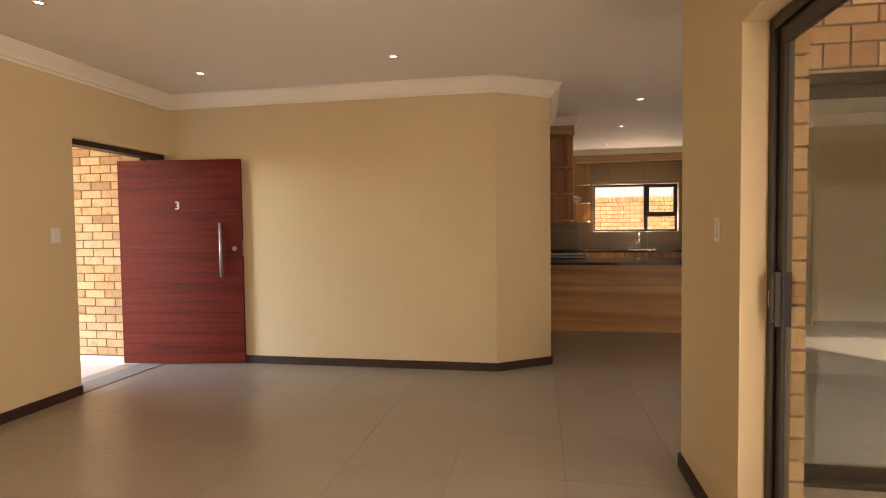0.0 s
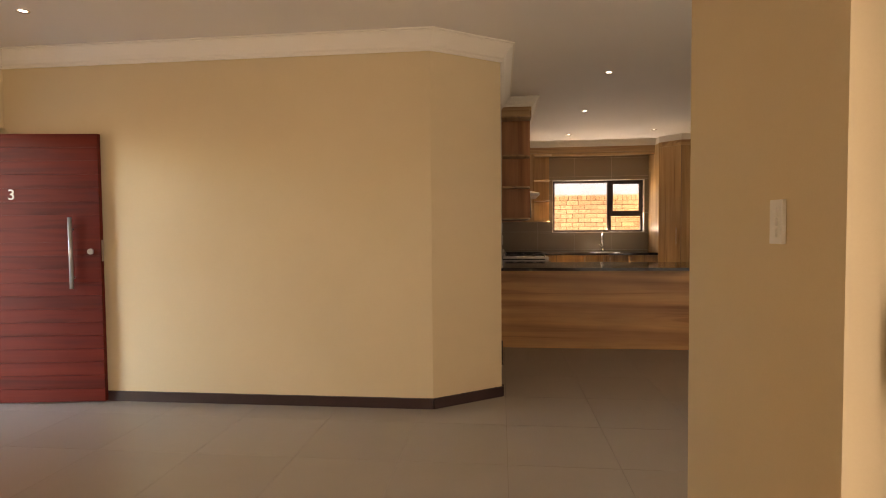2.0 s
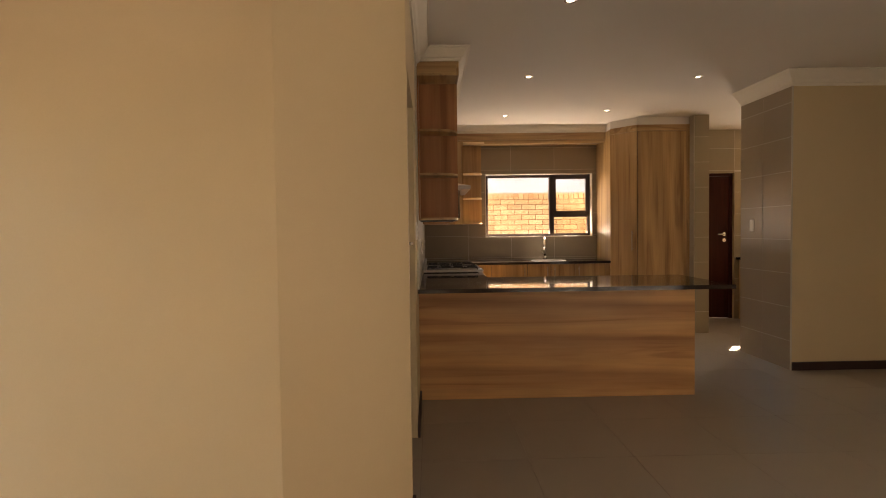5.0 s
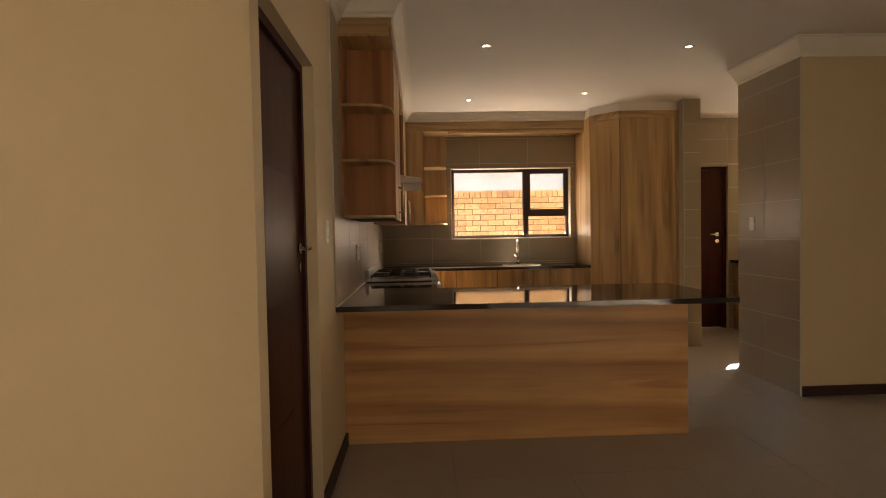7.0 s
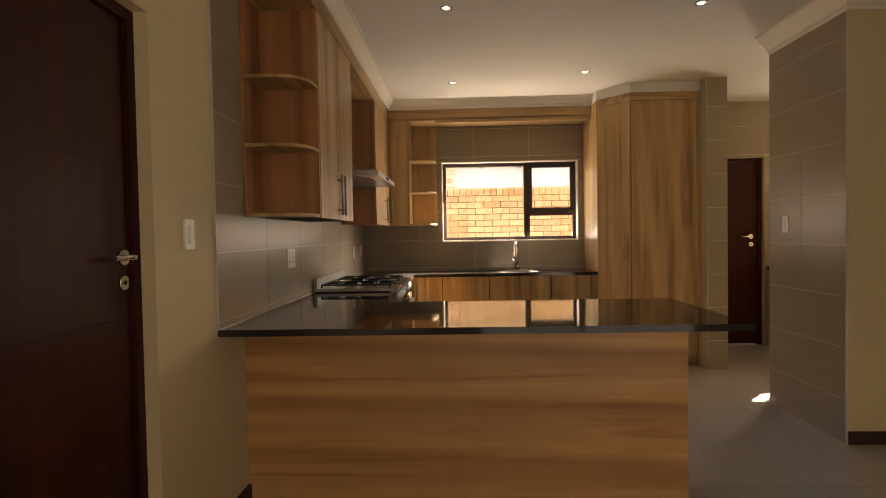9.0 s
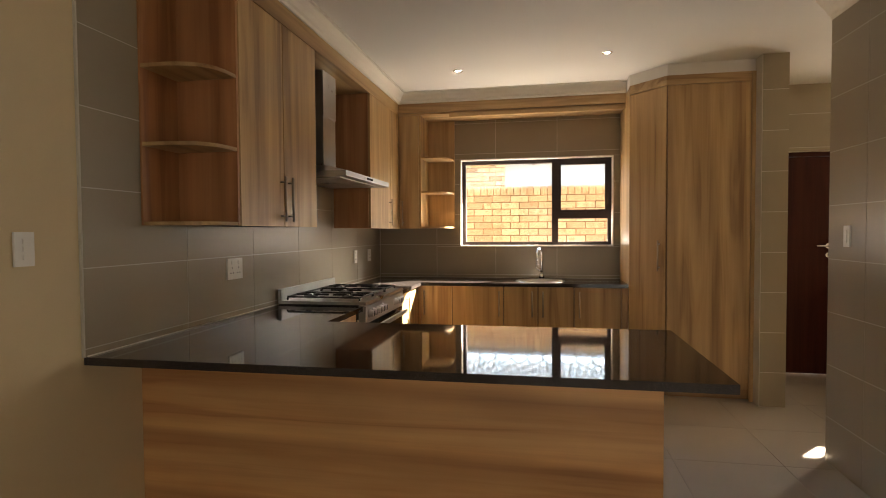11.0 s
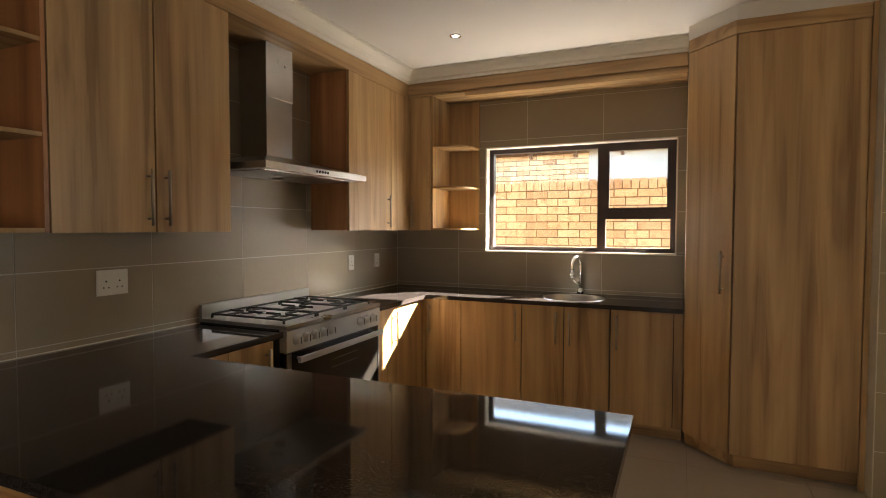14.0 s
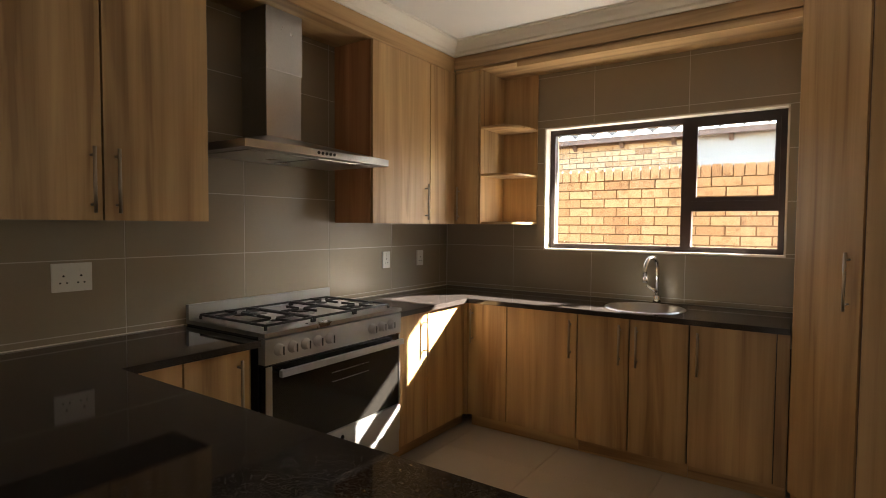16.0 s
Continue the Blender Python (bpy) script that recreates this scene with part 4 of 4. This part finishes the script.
bw = solid("boundary_wall", boxes((-1.0, 8.0, 12.2, 12.42, -0.25, 1.90)), mortar, "orange face brick boundary wall with a soldier course on top", "wall")
brick_field(bw, 0.9, 4.3, 12.2, 0.71, 1.80, brick_orange)
soldiers(bw, 0.9, 4.3, 12.2, 1.815, 0.105, brick_orange)
nh = thing("neighbour_house", (2.0, 16.0, -0.25), "neighbouring house of face brick and plaster with tiled eaves", "house")
nwall = part("wall", boxes((-6.0, 2.0, 15.5, 15.8, -0.25, 2.72)), mortar, nh, "yellow face brick wall")
part("plaster_wall", boxes((2.001, 10.0, 15.49, 15.8, -0.25, 2.72)), plaster_out, nh, "cream plastered wall")
brick_field(nwall, -0.4, 2.0, 15.5, 1.80, 2.71, brick_yellow)
part("fascia", boxes((-6.0, 10.0, 15.30, 15.33, 2.66, 2.74)), eaves_brown, nh, "brown eaves board")
part("soffit", boxes((-6.0, 10.0, 15.33, 15.48, 2.72, 2.74)), plaster_out, nh)
for k in range(9):
    x = -0.5 + k * 0.75
    bm = bmesh.new()
    for xx in (x, x + 0.06):
        for yy, zz in ((15.485, 2.715), (15.34, 2.715), (15.485, 2.58)):
            bm.verts.new((xx, yy, zz))
    bm.verts.ensure_lookup_table()
    V = bm.verts
    for f in ((0, 1, 2), (5, 4, 3), (0, 3, 4, 1), (1, 4, 5, 2), (2, 5, 3, 0)):
        bm.faces.new([V[i] for i in f])
    part("eaves_bracket", bm, eaves_brown, nh)
bm = bmesh.new()
N = 480
for k in range(27):
    y0, z0 = 15.22 + k * 0.32, 2.74 + k * 0.14
    grid = [[bm.verts.new((-4 + 14 * i / N, y, z + 0.09 * abs(math.sin(i * math.pi / 10.0 + (k % 2) * math.pi / 2)))) for i in range(N + 1)] for y, z in ((y0, z0 - 0.012), (y0, z0 + 0.05), (y0 + 0.335, z0 + 0.16))]
    for p, q in zip(grid, grid[1:]):
        for i in range(N):
            bm.faces.new((p[i], p[i + 1], q[i + 1], q[i])).smooth = False
part("roof", bm, roof_tile, nh, "wavy pale roof tiles")

pw = solid("wall_porch", boxes((-6.0, -3.03, 5.10, 5.35, -0.25, TOP)), mortar, "yellow face brick porch wall with brown joints", "wall")
brick_field(pw, -5.0, -3.03, 5.10, 0.055, 2.6, brick_yellow)
solid("trim_porch_plinth", bevelled(boxes((-6.0, -3.03, 5.06, 5.088, -0.03, 0.045))), cornice_paint, "pale plinth strip below the porch wall", "plinth")
dw = solid("wall_dining_outside", boxes((1.905, 2.1, 3.14, 3.16, -0.1, TOP + 0.14), (2.1, 4.7, 3.14, 3.16, 2.06, TOP + 0.14), (4.7, 6.75, 3.14, 3.16, -0.1, TOP + 0.14)), mortar, "yellow face brick wall over the dining sliding door", "wall")
soldiers(dw, 1.905, 4.7, 3.14, 2.065, 0.105, brick_yellow, 0.105)
brick_field(dw, 1.905, 4.7, 3.14, 2.182, 2.80, brick_yellow)
brick_field(dw, 1.905, 2.1, 3.14, 0.0, 2.06, brick_yellow)
jm = MESHES.setdefault("jamb", mesh_of("brick", bevelled(boxes((0, 0.056, 0, 0.05, 0, BT)), 0.003, 1), brick_yellow))
for k in range(25):
    piece("brick", jm, brick_e, pose(1.853 + random.uniform(-0.002, 0.002), 2.485, 0.005 + k * (BT + JO)))


# ---- wall tiles: 600 x 300 pieces on the kitchen walls ----
def cut(rect, hole):
    a, b, c, d = rect
    h0, h1, h2, h3 = hole
    if h0 >= b or h1 <= a or h2 >= d or h3 <= c:
        return [rect]
    out = []
    if c < h2:
        out.append((a, b, c, h2))
    if h3 < d:
        out.append((a, b, h3, d))
    c, d = max(c, h2), min(d, h3)
    if a < h0:
        out.append((a, h0, c, d))
    if h1 < b:
        out.append((h1, b, c, d))
    return out


def tile_mesh(w, h):
    key = ("tile", round(w, 3), round(h, 3))
    if key not in MESHES:
        MESHES[key] = mesh_of("tile", bevelled(boxes((0, w, -0.007, 0.0, 0, h)), 0.0012, 1), wall_tile)
    return MESHES[key]


def tile_wall(parent, u0, u1, z0, z1, first_u, first_z, place, holes=(), tw=0.605, th=0.305):
    """place(u, z) gives the pose of a tile whose lower left corner lies there; tiles face local -y."""
    g = 0.002
    u = first_u - math.ceil((first_u - u0) / tw) * tw
    while u < u1:
        z = first_z - math.ceil((first_z - z0) / th) * th
        while z < z1:
            rects = [(max(u, u0), min(u + tw, u1), max(z, z0), min(z + th, z1))]
            for hole in holes:
                rects = [r for q in rects for r in cut(q, hole)]
            for a, b, c, d in rects:
                if b - a > 0.02 and d - c > 0.02:
                    piece("tile", tile_mesh(b - a - 2 * g, d - c - 2 * g), parent, place(a + g, c + g))
            z += th
        u += tw


solid("grout_bed_west", boxes((1.0201, 1.0282, 6.93, 10.667, CT, TOP - 0.001)), grout, "pale grout between the wall tiles", "grout")
solid("grout_bed_north", wall_with_holes(10.6613, 10.6698, 1.0283, 4.33, TOP - 0.001, [WIN]), grout, "pale grout between the wall tiles", "grout")
solid("grout_bed_scullery", wall_with_holes(10.6613, 10.6698, 4.521, 6.499, TOP - 0.001, [SWIN, DOOR2]), grout, "pale grout between the wall tiles", "grout")
solid("grout_bed_return", boxes((4.3408, 4.3499, 7.88, 8.67, 0.0, TOP - 0.001)), grout, "pale grout between the wall tiles", "grout")
tile_wall(wall_p, 6.93, 10.66, 0.885, TOP - 0.002, 8.14, 1.22, lambda u, z: pose(1.0225, u, z, 0, 0, 90))
tile_wall(wall_b, 1.03, 3.45, 0.886, TOP - 0.002, 1.64, 1.22, lambda u, z: pose(u, 10.667, z), [(WIN[0] - 0.001, WIN[1] + 0.001, WIN[2] - 0.001, WIN[3] + 0.001)])
tile_wall(wall_b, 4.525, 6.49, 0.0, TOP - 0.002, 5.40, 1.18, lambda u, z: pose(u, 10.667, z), [SWIN, DOOR2])
tile_wall(wall_s, -8.67, -7.88, 0.0, TOP - 0.002, -8.297, 1.18, lambda u, z: pose(4.3465, -u, z, 0, 0, -90))
tile_wall(column, 4.338, 4.522, 0.0, TOP - 0.002, 4.338, 1.18, lambda u, z: pose(u, 9.6655, z))
tile_wall(column, 9.66, 10.66, 0.0, TOP - 0.002, 9.66, 1.18, lambda u, z: pose(4.5145, u, z, 0, 0, 90))
solid("trim_tile_edge", boxes((1.0201, 1.031, 6.922, 6.9295, CT, TOP)), grout, "thin pale trim at the tile edge", "tile trim")
solid("trim_tile_corner", boxes((4.337, 4.3495, 7.872, 7.8795, 0, TOP - 0.12)), grout, "thin pale trim at the tile corner", "tile trim")

# ---- floor tiles ----
FT = 0.605
floor = solid("floor", boxes((-2.77, 1.68, -3.0, 3.36, -0.0089, -0.0045), (-2.77, 6.5, 3.36, 10.67, -0.0089, -0.0045)), floor_grout, "matt greige porcelain floor tiles with thin grout", "floor")
ft = mesh_of("tile", bevelled(boxes((0.0012, FT - 0.0012, 0.0012, FT - 0.0012, -0.008, 0.0)), 0.001, 1), floor_tile)
rest = bmesh.new()
for i in range(-6, 11):
    for j in range(-10, 19):
        x, y = 0.445 + i * FT, 2.49 + j * FT
        if x > 6.5 or y > 10.7 or (x > 1.64 and y < 2.8):
            continue
        if y > 1.8 and not (x > 4.3 and y < 8.4):
            piece("tile", ft, floor, pose(x, y, 0))
        else:
            add_box(rest, x + 0.0012, x + FT - 0.0012, y + 0.0012, y + FT - 0.0012, -0.008, 0.0)
r = part("tile_field", rest, floor_tile, floor)
tagged(r, kind="stuff")
